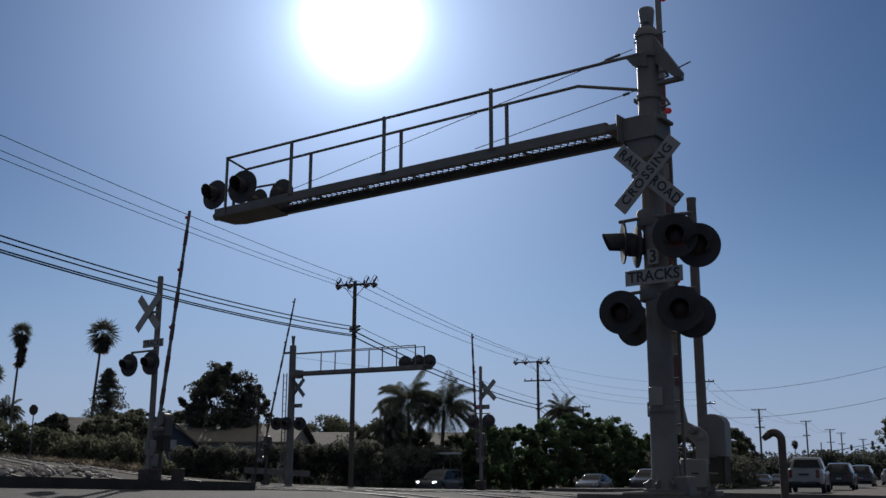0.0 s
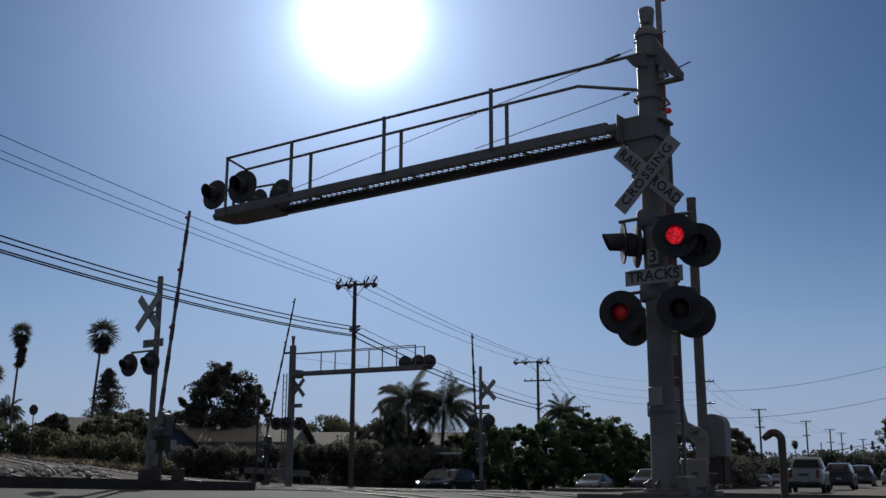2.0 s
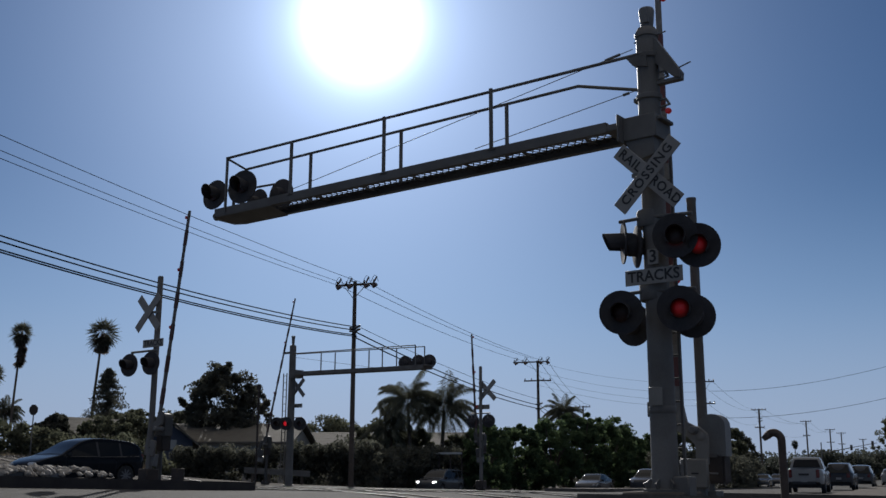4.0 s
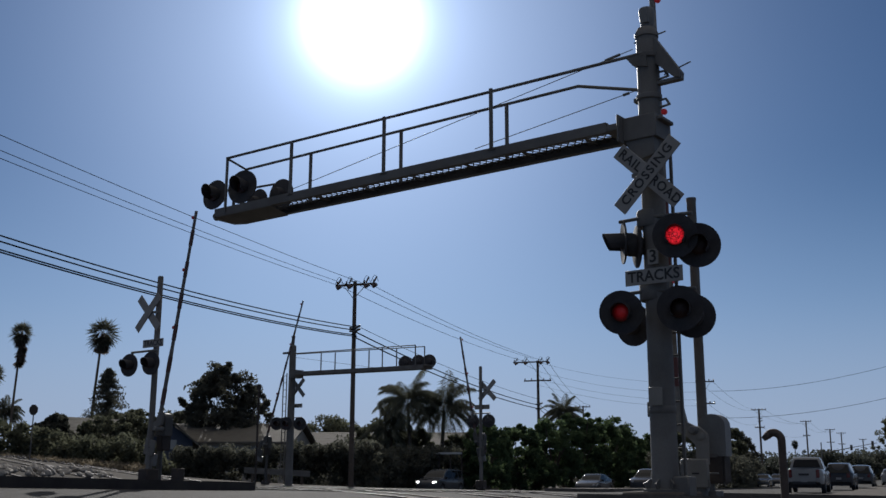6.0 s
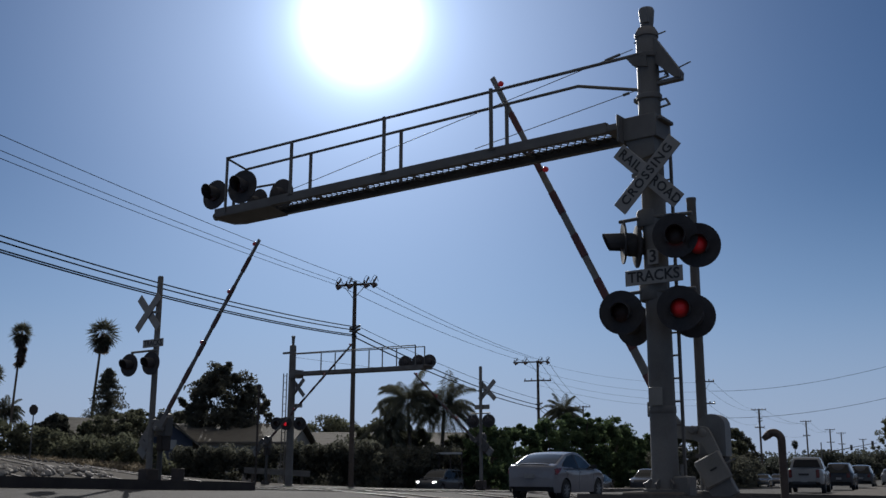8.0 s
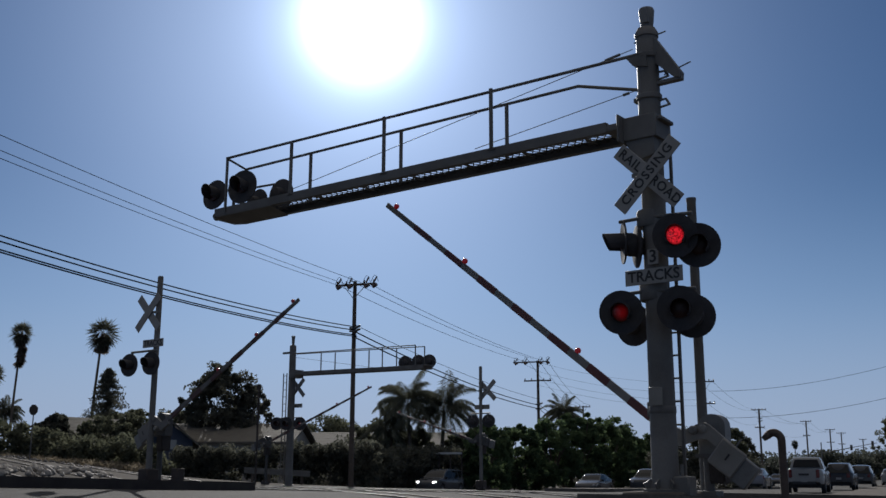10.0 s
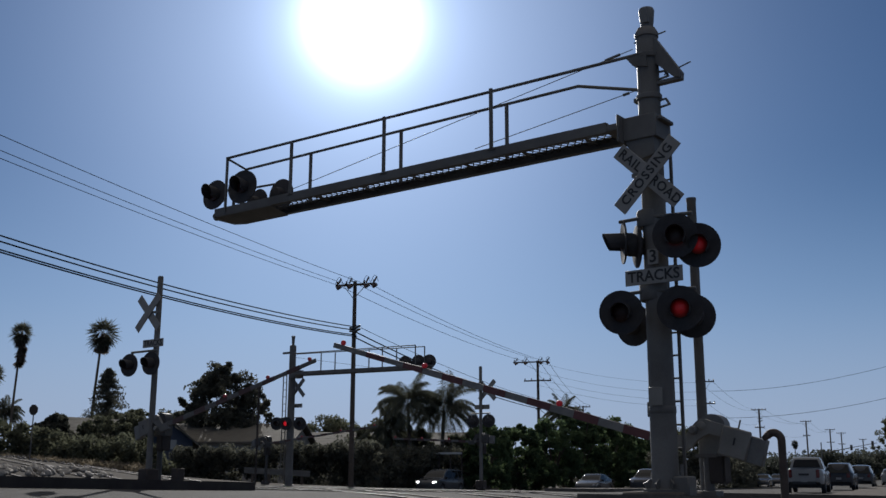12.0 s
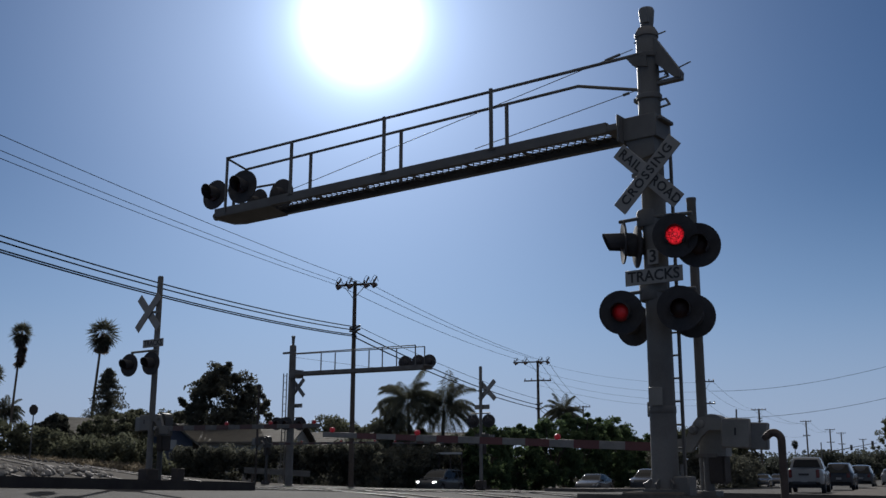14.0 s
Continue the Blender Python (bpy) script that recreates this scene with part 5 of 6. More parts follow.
def edge_of(sp, upper, lower, y):
    """Where the side turns over into the top: half breadth and height."""
    u, l = upper(y), lower(y)
    rho = min(ROUND, 0.4 * (u - l))
    return half_width(sp, y, u - rho), u, l, rho


def shell(bm, sp):
    upper, lower, st = shell_lines(sp)
    rings = []
    for y in st:
        x, u, l, rho = edge_of(sp, upper, lower, y)
        pts = [(half_width(sp, y, l + (u - rho - l) * k / 9), l + (u - rho - l) * k / 9) for k in range(10)]
        for k in range(1, 5):
            a = math.pi / 2 * k / 4
            pts.append((x - rho * 0.75 * (1 - math.cos(a)), u - rho + rho * math.sin(a)))
        xe = pts[-1][0]
        for c in (0.72, 0.38):
            pts.append((xe * c, u + 0.022 * (1 - c * c) * min(1, (u - l) * 2)))
        half = pts + [(0.0, u + 0.022 * min(1, (u - l) * 2))]
        ring = [bm.verts.new((px_, bow(sp, px_, y), pz)) for px_, pz in half] + [bm.verts.new((-px_, bow(sp, px_, y), pz)) for px_, pz in half[-2::-1]]
        rings.append(ring)
    for p, q in zip(rings, rings[1:]):
        for k in range(len(p) - 1):
            bm.faces.new((p[k], p[k + 1], q[k + 1], q[k]))
    # the two ends, as curved sheets from side to side
    for ring, y in ((rings[0], st[0]), (rings[-1], st[-1])):
        n = len(ring)
        rows = []
        for k in range(n // 2):
            x, z = ring[k].co.x, ring[k].co.z
            rows.append([ring[k]] + [bm.verts.new((x * c, bow(sp, x * c, y), z)) for c in (0.75, 0.4, 0, -0.4, -0.75)] + [ring[n - 1 - k]])
        for a, b in zip(rows, rows[1:]):
            for i in range(6):
                bm.faces.new((a[i], a[i + 1], b[i + 1], b[i]))


def screen(bm, sp, y0, y1):
    """A curved pane lying on the sloping top between two places along the shell."""
    upper, lower, _ = shell_lines(sp)
    g = []
    for k in range(9):
        y = y0 + (y1 - y0) * k / 8
        x, u, l, rho = edge_of(sp, upper, lower, y)
        xe = x - rho * 0.75
        g.append([(bm.verts.new((xe * c * 0.95, y, u + 0.022 * (1 - c * c * 0.9) + 0.009)), bm.verts.new((xe * c * 0.95, y, u + 0.022 * (1 - c * c) - 0.012))) for c in (-1, -0.75, -0.4, 0, 0.4, 0.75, 1)])
    for r0, r1 in zip(g, g[1:]):
        for a, b, c, d in zip(r0, r0[1:], r1[1:], r1):
            for i in (0, 1):
                bm.faces.new((a[i], b[i], c[i], d[i]))
    rim = g[0] + [r[-1] for r in g[1:]] + g[-1][-2::-1] + [r[0] for r in g[-2:0:-1]]
    for a, b in zip(rim, rim[1:] + rim[:1]):
        bm.faces.new((a[0], b[0], b[1], a[1]))


def side_panel(bm, sp, poly, s, out=0.006, deep=0.03):
    """A panel following the side of the shell."""
    f0 = [bm.verts.new((s * (half_width(sp, y, z) + out), bow(sp, half_width(sp, y, z), y), z)) for y, z in poly]
    f1 = [bm.verts.new((s * (half_width(sp, y, z) - deep), bow(sp, half_width(sp, y, z), y), z)) for y, z in poly]
    bm.faces.new(f0)
    bm.faces.new(f1[::-1])
    for i in range(len(poly)):
        bm.faces.new((f0[i], f1[i], f1[(i + 1) % len(poly)], f0[(i + 1) % len(poly)]))


def vehicle(name, kind, colour, m, label, group="", tail=None, head=None):
    """A car: shell with wheel arches, glass panels, lamps, mirrors, bumpers, wheels."""
    sp = BODIES[kind]
    g = thing(name, label, "car" if kind == "sedan" else "pickup truck" if kind == "pickup" else "sport utility vehicle", m, group)
    bm = bmesh.new()
    shell(bm, sp)
    part("body", bm, colour, g)
    for poly in sp["side"]:
        for s in (-1, 1):
            bm = bmesh.new()
            side_panel(bm, sp, poly, s)
            part("window", bm, GLASS, g, "dark tinted side window", smooth=False)
            bm = bmesh.new()
            edge = min(p[1] for p in poly)
            side_panel(bm, sp, [(max(p[0] for p in poly) + 0.03, edge), (min(p[0] for p in poly) - 0.03, edge + 0.02), (min(p[0] for p in poly) - 0.03, edge - 0.005), (max(p[0] for p in poly) + 0.03, edge - 0.025)], s, 0.012)
            part("window_trim", bm, TRIM, g, smooth=False)
    for fore, aft in zip(sp["side"], sp["side"][1:]):
        for s in (-1, 1):
            bm = bmesh.new()
            side_panel(bm, sp, [fore[-2], fore[-1], aft[0], aft[1]], s, 0.005)
            part("pillar_trim", bm, TRIM, g, smooth=False)
    for key, nm in (("wind", "windscreen"), ("rear", "rear_window")):
        (y0, z0), (y1, z1) = sp[key]
        bm = bmesh.new()
        if abs(y1 - y0) > 0.4:
            screen(bm, sp, y0, y1)
        else:
            up = Vector((0, -1, 0.2)).normalized()
            vs = []
            for off in (0.03, -0.02):
                vs.append([bm.verts.new(Vector((c * half_width(sp, y * 0.9, z), y, z)) + up * off) for y, z, c in ((y0, z0, -0.86), (y0, z0, 0.86), (y1, z1, 0.84), (y1, z1, -0.84))])
            bm.faces.new(vs[0])
            bm.faces.new(vs[1][::-1])
            for i in range(4):
                bm.faces.new((vs[0][i], vs[1][i], vs[1][(i + 1) % 4], vs[0][(i + 1) % 4]))
        part(nm, bm, GLASS, g, smooth=True)
    for s in (-1, 1):
        for poly, nm, mt in sp.get("wrap", ()):
            bm = bmesh.new()
            side_panel(bm, sp, poly, s, 0.026 if nm == "brake_light" else 0.02, 0.05)
            part(nm, bm, TAIL if nm == "tail_lamp" else (tail or TAIL) if nm == "brake_light" else (head or LAMP), g, smooth=False)
        for yc in sp["wheels"]:
            bm = bmesh.new()
            R = sp["r"] * 1.17
            arc = [(yc + R * f * math.cos(math.pi * k / 14), sp["r"] + R * f * math.sin(math.pi * k / 14)) for f, ks in ((1.0, range(15)), (0.86, range(14, -1, -1))) for k in ks]
            f0 = [bm.verts.new((s * (half_width(sp, y, z) - 0.02), y, z)) for y, z in arc]
            f1 = [bm.verts.new((s * (sp["W"] / 2 - 0.26), y, z)) for y, z in arc]
            for i in range(len(arc)):
                bm.faces.new((f0[i], f0[(i + 1) % len(arc)], f1[(i + 1) % len(arc)], f1[i]))
            part("wheel_arch", bm, TRIM, g)
    for key, nm, mt in (("tail", "tail_lamp", tail or TAIL), ("head", "headlight", head or LAMP)):
        if kind == "sedan" and key == "tail":
            continue
        (y, z), ww, hh = sp[key]
        for s in (-1, 1):
            bm = bmesh.new()
            w = half_width(sp, y, z)
            box(bm, (s * (w - ww / 2 - 0.02), bow(sp, w - ww / 2, y), z), (ww, 0.12, hh), pose(0, 0, 0, 0, 0, s * (24 if y < 0 else -26)))
            soften(bm, 0.025, 2)
            part(nm, bm, mt, g)
    L = sp["L"] / 2
    for y, z in ((-L + 0.02, 0.55), (L - 0.04, 0.4)) if kind == "pickup" else ((L - 0.06, 0.4),):
        bm = bmesh.new()
        box(bm, (0, y, z), (sp["W"] * 0.6, 0.12, 0.16))
        soften(bm, 0.03, 2)
        part("bumper", bm, TRIM, g)
    bm = bmesh.new()
    box(bm, (0, sp["top"][1][0] - 0.012, 0.76 if kind != "pickup" else 0.66), (0.32, 0.035, 0.13))
    part("number_plate", bm, PLATE, g)
    for s in (-1, 1):
        bm = bmesh.new()
        yy, zz = sp["side"][0][0]
        box(bm, (s * (half_width(sp, yy, zz) + 0.09), yy - 0.08, zz + 0.04), (0.2, 0.1, 0.13))
        soften(bm, 0.03, 2)
        part("mirror", bm, TRIM, g)
        for k, poly in enumerate(sp["side"][:2]):
            bm = bmesh.new()
            yh = min(p[0] for p in poly) + 0.12
            box(bm, (s * (half_width(sp, yh, 0.9) + 0.005), yh, sp["belt"] - 0.1), (0.03, 0.18, 0.035))
            part("door_handle", bm, colour, g)
    for s in (-1, 1):
        for yy in (sp["side"][0][0][0] + 0.04, sp["side"][0][-1][0] - 0.04, sp["side"][1][-1][0] + 0.2):
            bm = bmesh.new()
            for z0 in np.arange(0.34, sp["belt"] - 0.02, 0.1):
                z1 = min(z0 + 0.1, sp["belt"])
                a, b = (Vector((s * (half_width(sp, yy, z) + 0.001), yy, z)) for z in (float(z0), float(z1)))
                flat(bm, a, b, 0.005, 0.006)
            part("door_seam", bm, TRIM, g)
    if kind == "sedan":
        bm = bmesh.new()
        box(bm, (0, -1.97, 1.112), (1.2, 0.12, 0.028))
        soften(bm, 0.012)
        part("spoiler", bm, colour, g)
    if kind == "pickup":
        bm = bmesh.new()
        box(bm, (0, -L - 0.02, 0.98), (0.5, 0.02, 0.1))
        part("tailgate_handle", bm, TRIM, g)
    r = sp["r"]
    tyre = share("tyre%d" % (r * 100), lambda bm: lathe(bm, [(r * 0.62, -0.1), (r * 0.93, -0.105), (r, -0.07), (r, 0.07), (r * 0.93, 0.105), (r * 0.62, 0.1)], 28, pose(0, 0, 0, 0, 90, 0)), TYRE)

    def rim_shape(bm):
        lathe(bm, [(r * 0.60, -0.09), (r * 0.64, -0.1), (r * 0.64, 0.1), (r * 0.60, 0.09)], 24, pose(0, 0, 0, 0, 90, 0))
        for k in range(9):
            turn = Matrix.Rotation(k * 2 * math.pi / 9, 4, "X")
            for side in (-1, 1):
                bmesh.ops.create_cube(bm, size=1, matrix=turn @ Matrix.Translation((side * 0.106, 0, r * 0.34)) @ Matrix.Diagonal((0.018, r * 0.13, r * 0.56, 1)))
        lathe(bm, [(0.02, -0.12), (0.06, -0.115), (0.06, 0.115), (0.02, 0.12)], 12, pose(0, 0, 0, 0, 90, 0))
    rim = share("rim%d" % (r * 100), rim_shape, RIM)
    wheels = []
    for yc in sp["wheels"]:
        for s in (-1, 1):
            w = child("wheel", tyre, g, pose(s * (sp["W"] / 2 - 0.13), yc, r))
            child("rim", rim, w)
            wheels.append(w)
    bm = bmesh.new()
    box(bm, (0, 0, 0.42), (sp["W"] * 0.8, sp["L"] * 0.8, 0.24))
    part("underbody", bm, TRIM, g)
    return g, wheels


SILVER = paint("silver_blue_paint", (0.2, 0.2, 0.215))
NAVY = mat("dark_blue_paint", (0.012, 0.014, 0.018), 0.14, 0.0, 3, 0.08, 0.0, 30, spec=0.05)
PEARL = paint("white_paint", (0.23, 0.23, 0.225), 0.0)
CHARCOAL = paint("charcoal_paint", (0.05, 0.05, 0.055))
GREY = paint("grey_paint", (0.07, 0.072, 0.075))


def park(x, y, heading, lift=0.012):
    """heading: degrees to the right of straight ahead."""
    return pose(x, y, ground_z(x, y) + lift, 0, 0, -heading)


sedan, sedan_wheels = vehicle("sedan", "sedan", SILVER, park(-10.7, 11.2, 36.9), "silver-blue saloon car driving over the crossing", tail=TAIL_LIT)
suv, suv_wheels = vehicle("dark_suv", "crossover", NAVY, park(13.5, 97.0, 205), "dark blue sport utility vehicle driving towards the crossing")
vehicle("waiting_suv", "suv", GREY, park(-0.14, 71.8, 207), "grey sport utility vehicle waiting, its headlights glowing in place of sun glints", "waiting vehicles", head=LAMP_GLINT)
vehicle("pickup_truck", "pickup", PEARL, park(19.7, 55.5, 24), "white pickup truck stopped in the queue", "waiting vehicles")
vehicle("queue_suv", "suv", CHARCOAL, park(26.3, 68.0, 25), "dark sport utility vehicle stopped in the queue", "waiting vehicles")
vehicle("queue_suv", "suv", GREY, park(33.0, 81.0, 25), "grey sport utility vehicle stopped in the queue", "waiting vehicles")
vehicle("queue_sedan", "sedan", PEARL, park(38.2, 87.5, 25), "white saloon car stopped in the queue", "waiting vehicles")
vehicle("oncoming_sedan", "sedan", GREY, park(37.0, 119.0, 205), "grey saloon car coming along the far road", "waiting vehicles")
vehicle("oncoming_sedan", "sedan", CHARCOAL, park(42.0, 129.0, 205), "dark saloon car coming along the far road", "waiting vehicles")
vehicle("oncoming_sedan", "sedan", GREY, park(11.4, 77.5, 207), "grey saloon car waiting beyond the tracks", "waiting vehicles")
vehicle("oncoming_suv", "suv", CHARCOAL, park(15.4, 77.0, 207), "dark vehicle waiting behind the signal mast", "waiting vehicles")


# ---- houses beyond the railway ----
STUCCO = mat("stucco", (0.42, 0.38, 0.32), 0.9, 0, 1.0, 0.15, 0.3, 40)
STUCCO_BLUE = mat("blue_grey_siding", (0.075, 0.088, 0.12), 0.85, 0, 1.0, 0.15, 0.2, 40)
SHINGLE = mat("roof_shingle", (0.125, 0.113, 0.09), 0.9, 0, 1.2, 0.25, 0.4, 14, alt=(0.095, 0.085, 0.068))
FRAME = mat("white_joinery", (0.4, 0.4, 0.38), 0.5, 0, 4, 0.1)


def house(x, y, rz, length, depth, eave, ridge, wall_mat, label, pale=SHINGLE):
    """A single-storey house: walls, gable roof with an overhang, windows and a door."""
    zg = ground_z(x, y)
    g = thing("house", label, "house", pose(x, y, zg, 0, 0, rz), "houses")
    e, r = eave - zg, ridge - zg
    bm = bmesh.new()
    prism(bm, [(-depth / 2, -0.2), (depth / 2, -0.2), (depth / 2, e), (0, r - 0.15), (-depth / 2, e)], length, pose(0, 0, 0, 0, 0, 90))
    part("wall", bm, wall_mat, g, smooth=False)
    for s in (-1, 1):
        bm = bmesh.new()
        o = 0.5
        k = (r - e) / (depth / 2)
        a, b = Vector((0, 0, r)), Vector((0, s * (depth / 2 + o), e - o * k))
        v = [bm.verts.new((xx, p.y, p.z + dz)) for dz in (0.0, 0.16) for xx, p in ((-length / 2 - o, a), (length / 2 + o, a), (length / 2 + o, b), (-length / 2 - o, b))]
        for f in ((0, 1, 2, 3), (7, 6, 5, 4), (0, 4, 5, 1), (1, 5, 6, 2), (2, 6, 7, 3), (3, 7, 4, 0)):
            bm.faces.new([v[i] for i in f])
        roof = part("roof", bm, pale, g, smooth=False)
        # courses of shingles as raised strips
        for c in range(9):
            t0 = (c + 0.5) / 9
            q = a.lerp(b, t0)
            bm = bmesh.new()
            box(bm, (0, q.y, q.z + 0.157), (length + 2 * o, 0.3, 0.02), Matrix.Rotation(-s * math.atan(k), 4, "X"))
            part("shingle_course", bm, pale, roof, smooth=False)
    for xx in np.linspace(-length * 0.36, length * 0.36, max(2, int(length / 3))):
        bm = bmesh.new()
        box(bm, (float(xx), -depth / 2 - 0.02, e * 0.58), (1.2, 0.08, 1.0))
        fr = part("window", bm, FRAME, g)
        bm = bmesh.new()
        box(bm, (float(xx), -depth / 2 - 0.045, e * 0.58), (1.06, 0.06, 0.86))
        part("pane", bm, GLASS, fr)
    bm = bmesh.new()
    box(bm, (length / 2 + 0.02, 0, e * 0.8 + 0.4), (0.06, 0.9, 0.7))
    part("vent", bm, FRAME, g)
    return g


house(-17.0, 85.0, -4, 10.5, 9, 2.9, 4.35, STUCCO, "low house with a brown shingle roof behind a hedge")
house(-21.1, 80.0, -78, 6, 3.2, 2.9, 4.25, STUCCO_BLUE, "blue-grey gabled house behind a hedge")
house(-28.6, 84.0, 60, 7, 6, 2.9, 4.7, STUCCO, "house with a dark pitched roof among trees")
house(-4.0, 92.0, -3, 19, 8, 2.6, 3.9, STUCCO, "long low house with a tan shingle roof")


# ---- small things of the crossing ----
def goose_pipe():
    g = thing("vent_pipe", "rusty brown gooseneck vent pipe standing in the verge", "pipe", stand(-4.36, 13.0))
    zg = g.matrix_basis.translation.z
    top = 1.36 - zg
    pts = [(0, 0, 0), (0, 0, top - 0.06)] + [(-0.1 + 0.1 * math.cos(a), 0, top - 0.06 + 0.1 * math.sin(a)) for a in (0.26, 0.52, 0.78, 1.05, 1.31, 1.57, 1.83, 2.1, 2.35, 2.6)]
    bm = bmesh.new()
    pipe(bm, pts, 0.05, 14)
    part("pipe", bm, RUST, g)
    bm = bmesh.new()
    lathe(bm, [(0.058, -0.03), (0.07, -0.025), (0.07, 0.025), (0.058, 0.03)], 14, pose(-0.18, 0, top + 0.0, 0, -40, 0))
    part("flange", bm, RUST, g)


goose_pipe()


def bollard():
    g = thing("bollard", "short dark square bollard on the median", "bollard", stand(-20.7, 16.6, 0.12))
    bm = bmesh.new()
    box(bm, (0, 0, 0.2), (0.24, 0.24, 0.42))
    soften(bm, 0.02)
    part("post", bm, DARKWOOD, g)


bollard()


def sign_back(x, y, z, size, label, square=False):
    zg = ground_z(x, y)
    g = thing("road_sign", label, "road sign", pose(x, y, zg, 0, 0, 0))
    bm = bmesh.new()
    rod(bm, (0, 0.03, 0), (0, 0.03, z - zg + size * 0.4), 0.05 if square else 0.03, seg=8)
    part("post", bm, DARKWOOD if square else GALV, g)
    bm = bmesh.new()
    if square:
        box(bm, (0, 0, z - zg), (size, 0.02, size * 1.4))
    else:
        prism(bm, [(size / 2 * math.cos(radians(22.5 + 45 * k)) * 1.08, z - zg + size / 2 * 1.3 * math.sin(radians(22.5 + 45 * k))) for k in range(8)], 0.02)
    part("sign_plate", bm, DARKWOOD, g, "dull back of a sign plate")


sign_back(-20.1, 50.0, 3.68, 0.42, "octagonal road sign on a post seen from behind")
# Post and plate stand in for another crossing mast seen edge-on
sign_back(-9.25, 51.0, 4.9, 0.2, "simple post and plate standing for a crossing mast seen edge-on", True)


def guard_rail(x0, y0, x1, y1):
    g = thing("guard_rail", "pale corrugated steel guard rail beside the road", "guard rail")
    n = 4
    bm = bmesh.new()
    a, b = Vector((x0, y0, ground_z(x0, y0) + 0.62)), Vector((x1, y1, ground_z(x1, y1) + 0.62))
    for dz, off in ((0.1, 0.0), (0.03, 0.05), (-0.05, 0.05), (-0.12, 0.0)):
        flat(bm, a + Vector((0, off, dz)), b + Vector((0, off, dz)), 0.02, 0.085)
    part("beam", bm, GALV, g)
    for k in range(n):
        p = a.lerp(b, (k + 0.5) / n)
        bm = bmesh.new()
        box(bm, (p.x, p.y + 0.12, p.z - 0.3), (0.12, 0.12, 0.8))
        part("post", bm, WOOD, g)


guard_rail(-10.6, 55.0, -7.2, 56.0)


# Pale rail added to stand for a bright sunlit strip behind the hedge
def glint_rail(x0, x1, y, top):
    g = thing("glint_rail", "pale rail standing for a sunlit strip behind a hedge", "fence")
    zg = ground_z((x0 + x1) / 2, y)
    bm = bmesh.new()
    box(bm, ((x0 + x1) / 2, y, top), (x1 - x0, 0.05, 0.14))
    part("rail", bm, FRAME, g)
    for k in range(6):
        bm = bmesh.new()
        box(bm, (x0 + (x1 - x0) * k / 5, y + 0.06, (top + 0.1 + zg) / 2), (0.08, 0.08, top + 0.1 - zg))
        part("post", bm, DARKWOOD, g)


glint_rail(-2.7, 1.4, 74.5, 1.98)


def traffic_signal(x, y):
    zg = ground_z(x, y)
    g = thing("traffic_signal", "distant traffic signal on a long mast arm", "traffic signal", pose(x, y, zg, 0, 0, -8))
    bm = bmesh.new()
    rod(bm, (0, 0, 0), (0, 0, 7.4), 0.14, 0.1, seg=10)
    part("pole", bm, GALV, g)
    bm = bmesh.new()
    rod(bm, (0, 0, 5.3), (10.5, 0, 7.3), 0.1, 0.05, seg=8)
    part("mast_arm", bm, GALV, g)
    for k in (5.6, 9.6):
        bm = bmesh.new()
        box(bm, (k, -0.15, 5.3 + k * 0.19), (0.42, 0.25, 1.05))
        hd = part("signal_head", bm, BLACK, g)
        for j in range(3):
            bm = bmesh.new()
            lathe(bm, [(0.12, 0.0), (0.15, -0.02), (0.15, -0.12), (0.13, -0.12)], 12, pose(k, -0.3, 4.98 + k * 0.19 + j * 0.32, 90))
            part("visor", bm, BLACK, hd)


traffic_signal(74.3, 201.0)


# ---- motion ----
ON = {"a": ((1.75, 2.58), (3.25, 3.85), (4.5, 5.15), (5.85, 6.58), (7.25, 7.85), (8.55, 9.2), (9.8, 10.45), (11.25, 11.78), (12.6, 13.1), (13.85, 14.5)),
      "b": ((2.62, 3.24), (3.87, 4.48), (5.17, 5.82), (6.62, 7.22), (7.9, 8.5), (9.25, 9.75), (10.5, 11.2), (11.82, 12.55), (13.15, 13.82)),
      "c": ((2.65, 3.2), (3.9, 4.5), (5.15, 5.7), (6.35, 6.9), (7.75, 8.3), (9.1, 9.7), (10.35, 10.9), (11.75, 12.4), (13.1, 13.7))}


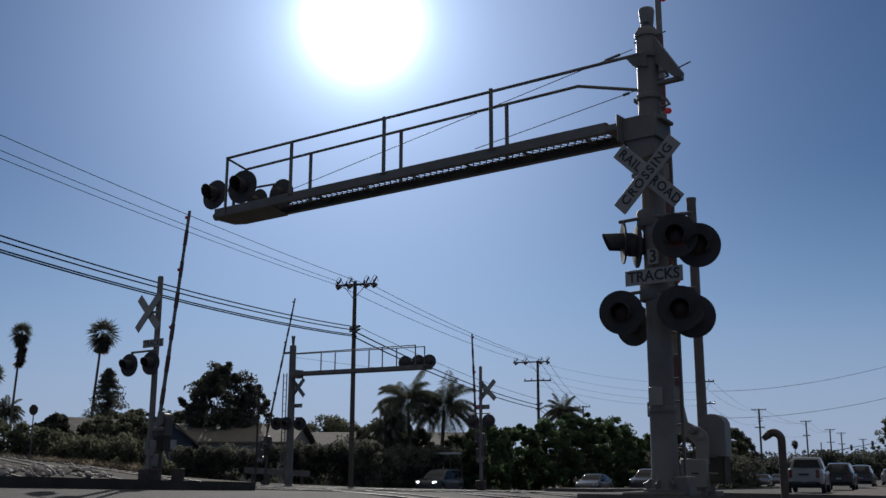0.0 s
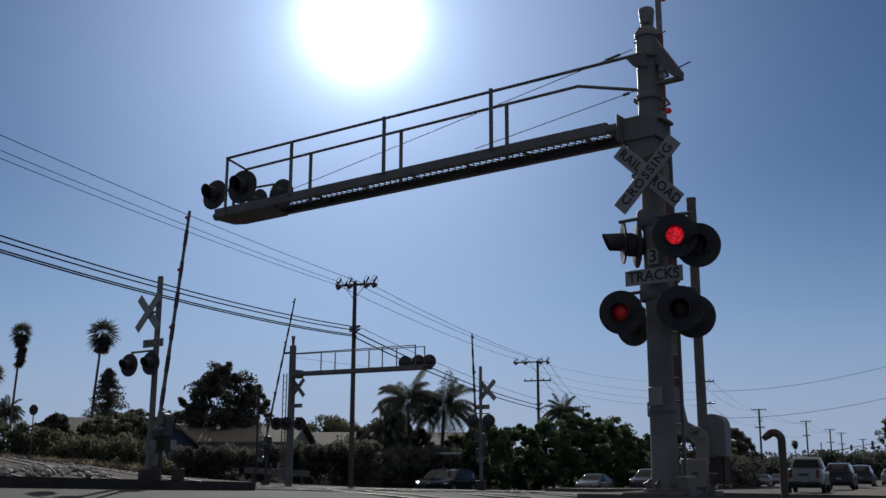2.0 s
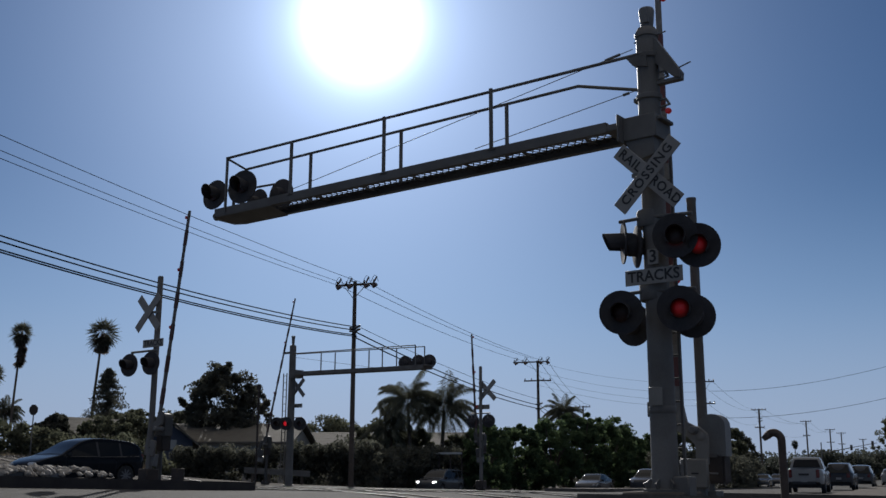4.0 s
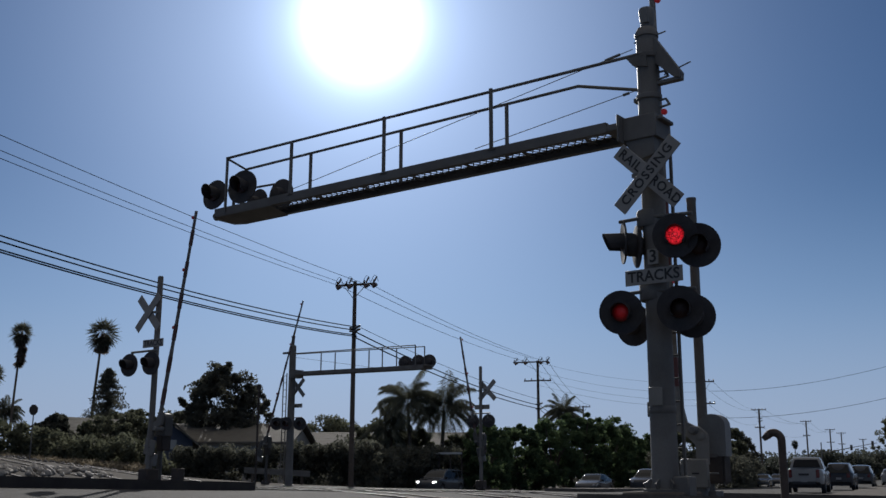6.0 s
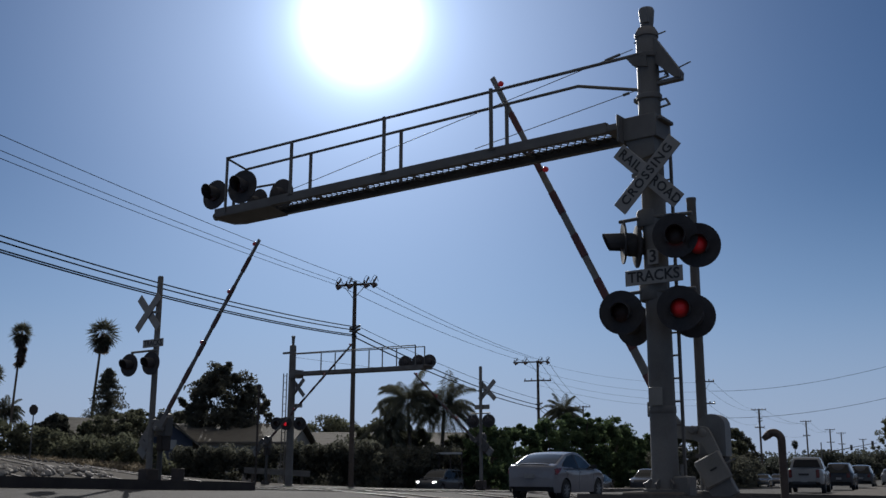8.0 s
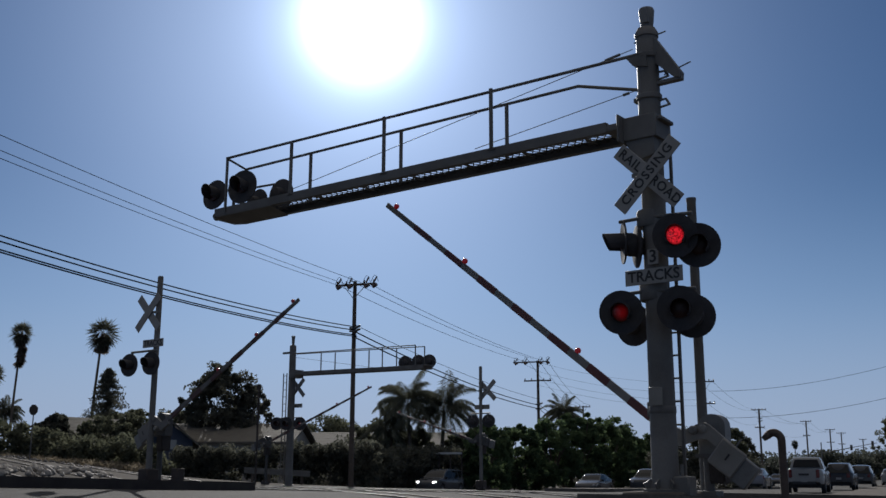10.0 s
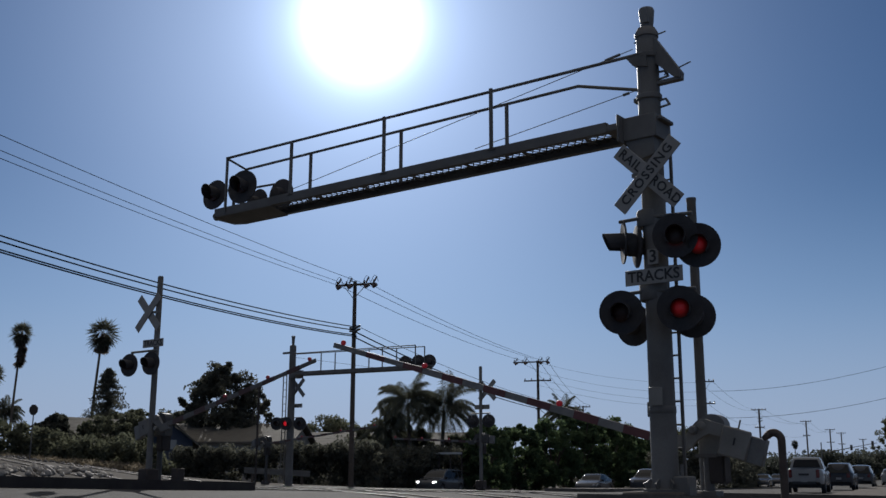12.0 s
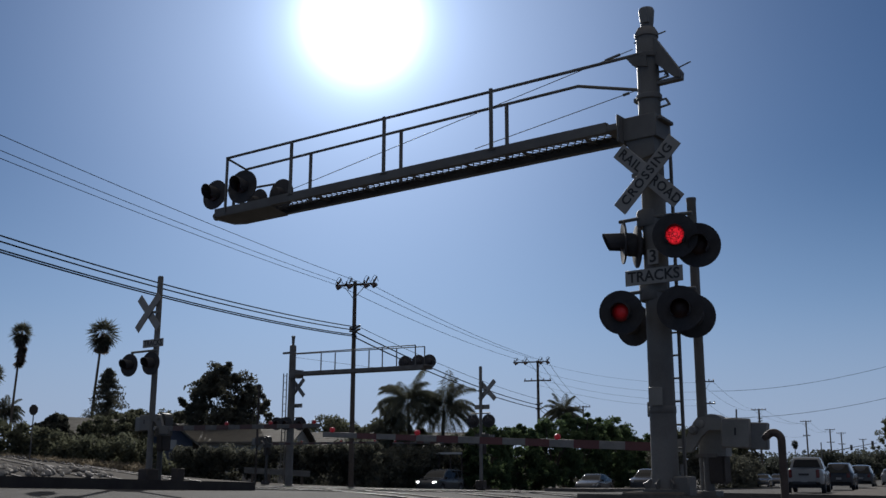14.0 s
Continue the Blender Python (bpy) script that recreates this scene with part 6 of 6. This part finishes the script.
def flash_rows(spans, base):
    rows, turn = [(0.0, base @ pose(0, 0, 0, 0, 0, 0))], 0
    for a, b in spans:
        for t0 in (a, b):
            for k in range(4):
                if t0 + k / 30 <= 14.0:
                    rows.append((t0 + k / 30, base @ pose(0, 0, 0, 0, 0, turn + 60 * k)))
            turn += 180
    rows.append((14.0 + 1 / 30, base @ pose(0, 0, 0, 0, 0, turn if spans[-1][1] <= 14.0 else turn - 180)))
    return rows


def motions():
    for arm, sgn, rows in GATES:
        walk(arm, [(t, pose(0, 0, 0, 0, sgn * a, 0)) for t, a in rows])
    for lenses, phase in FLASHERS:
        for lens in lenses:
            walk(lens, flash_rows(ON[phase], lens.matrix_basis.copy()))
    # the saloon passes over the crossing and pulls away along the far road
    route = ((0.0, -86.0, -84.0, 36.9), (5.5, -24.5, -6.5, 36.9), (6.5, -10.6, 11.6, 36.9), (7.0, -5.33, 18.45, 36.0), (7.5, -0.8, 26.0, 36.0), (8.0, 3.7, 33.0, 30.0), (8.5, 7.7, 42.0, 25.0), (9.5, 17.5, 63.0, 25.0), (10.5, 27.0, 84.0, 25.0), (11.2, 33.0, 97.5, 25.0), (12.2, 38.5, 110.0, 25.0), (13.0, 40.5, 114.5, 25.0), (14.0, 41.0, 115.5, 25.0))
    walk(sedan, [(t, park(x, y, h)) for t, x, y, h in route])
    # the dark vehicle comes towards the crossing and leaves beside the median
    route = ((0.0, 13.9, 94.5, 206.0), (1.0, 7.0, 80.9, 207.0), (1.5, 3.55, 73.9, 207.0), (2.1, 0.08, 66.6, 207.5), (2.5, -2.0, 60, 211), (2.7, -2.95, 56.7, 213), (2.9, -4.01, 53.4, 214.5), (3.0, -4.48, 51.8, 215.2), (3.1, -4.95, 50.2, 216), (3.2, -5.44, 48.6, 216.5), (4.0, -12.9, 36.4, 216.9), (5.0, -21.6, 24.8, 216.9), (14.0, -105.0, -86.4, 216.9))
    walk(suv, [(t, park(x, y, h)) for t, x, y, h in route])
    for wheels, a, b in ((sedan_wheels, 6.4, 8.6), (suv_wheels, 0.0, 3.6)):
        for w in wheels:
            base = w.matrix_basis.copy()
            steps = int((b - a) * 15)
            spin = [(a + k / 15, base @ pose(0, 0, 0, -75 * k, 0, 0)) for k in range(steps + 1)]
            walk(w, ([] if a == 0 else [(0.0, base)]) + spin + [(14.0, base @ pose(0, 0, 0, -75 * steps, 0, 0))])


motions()
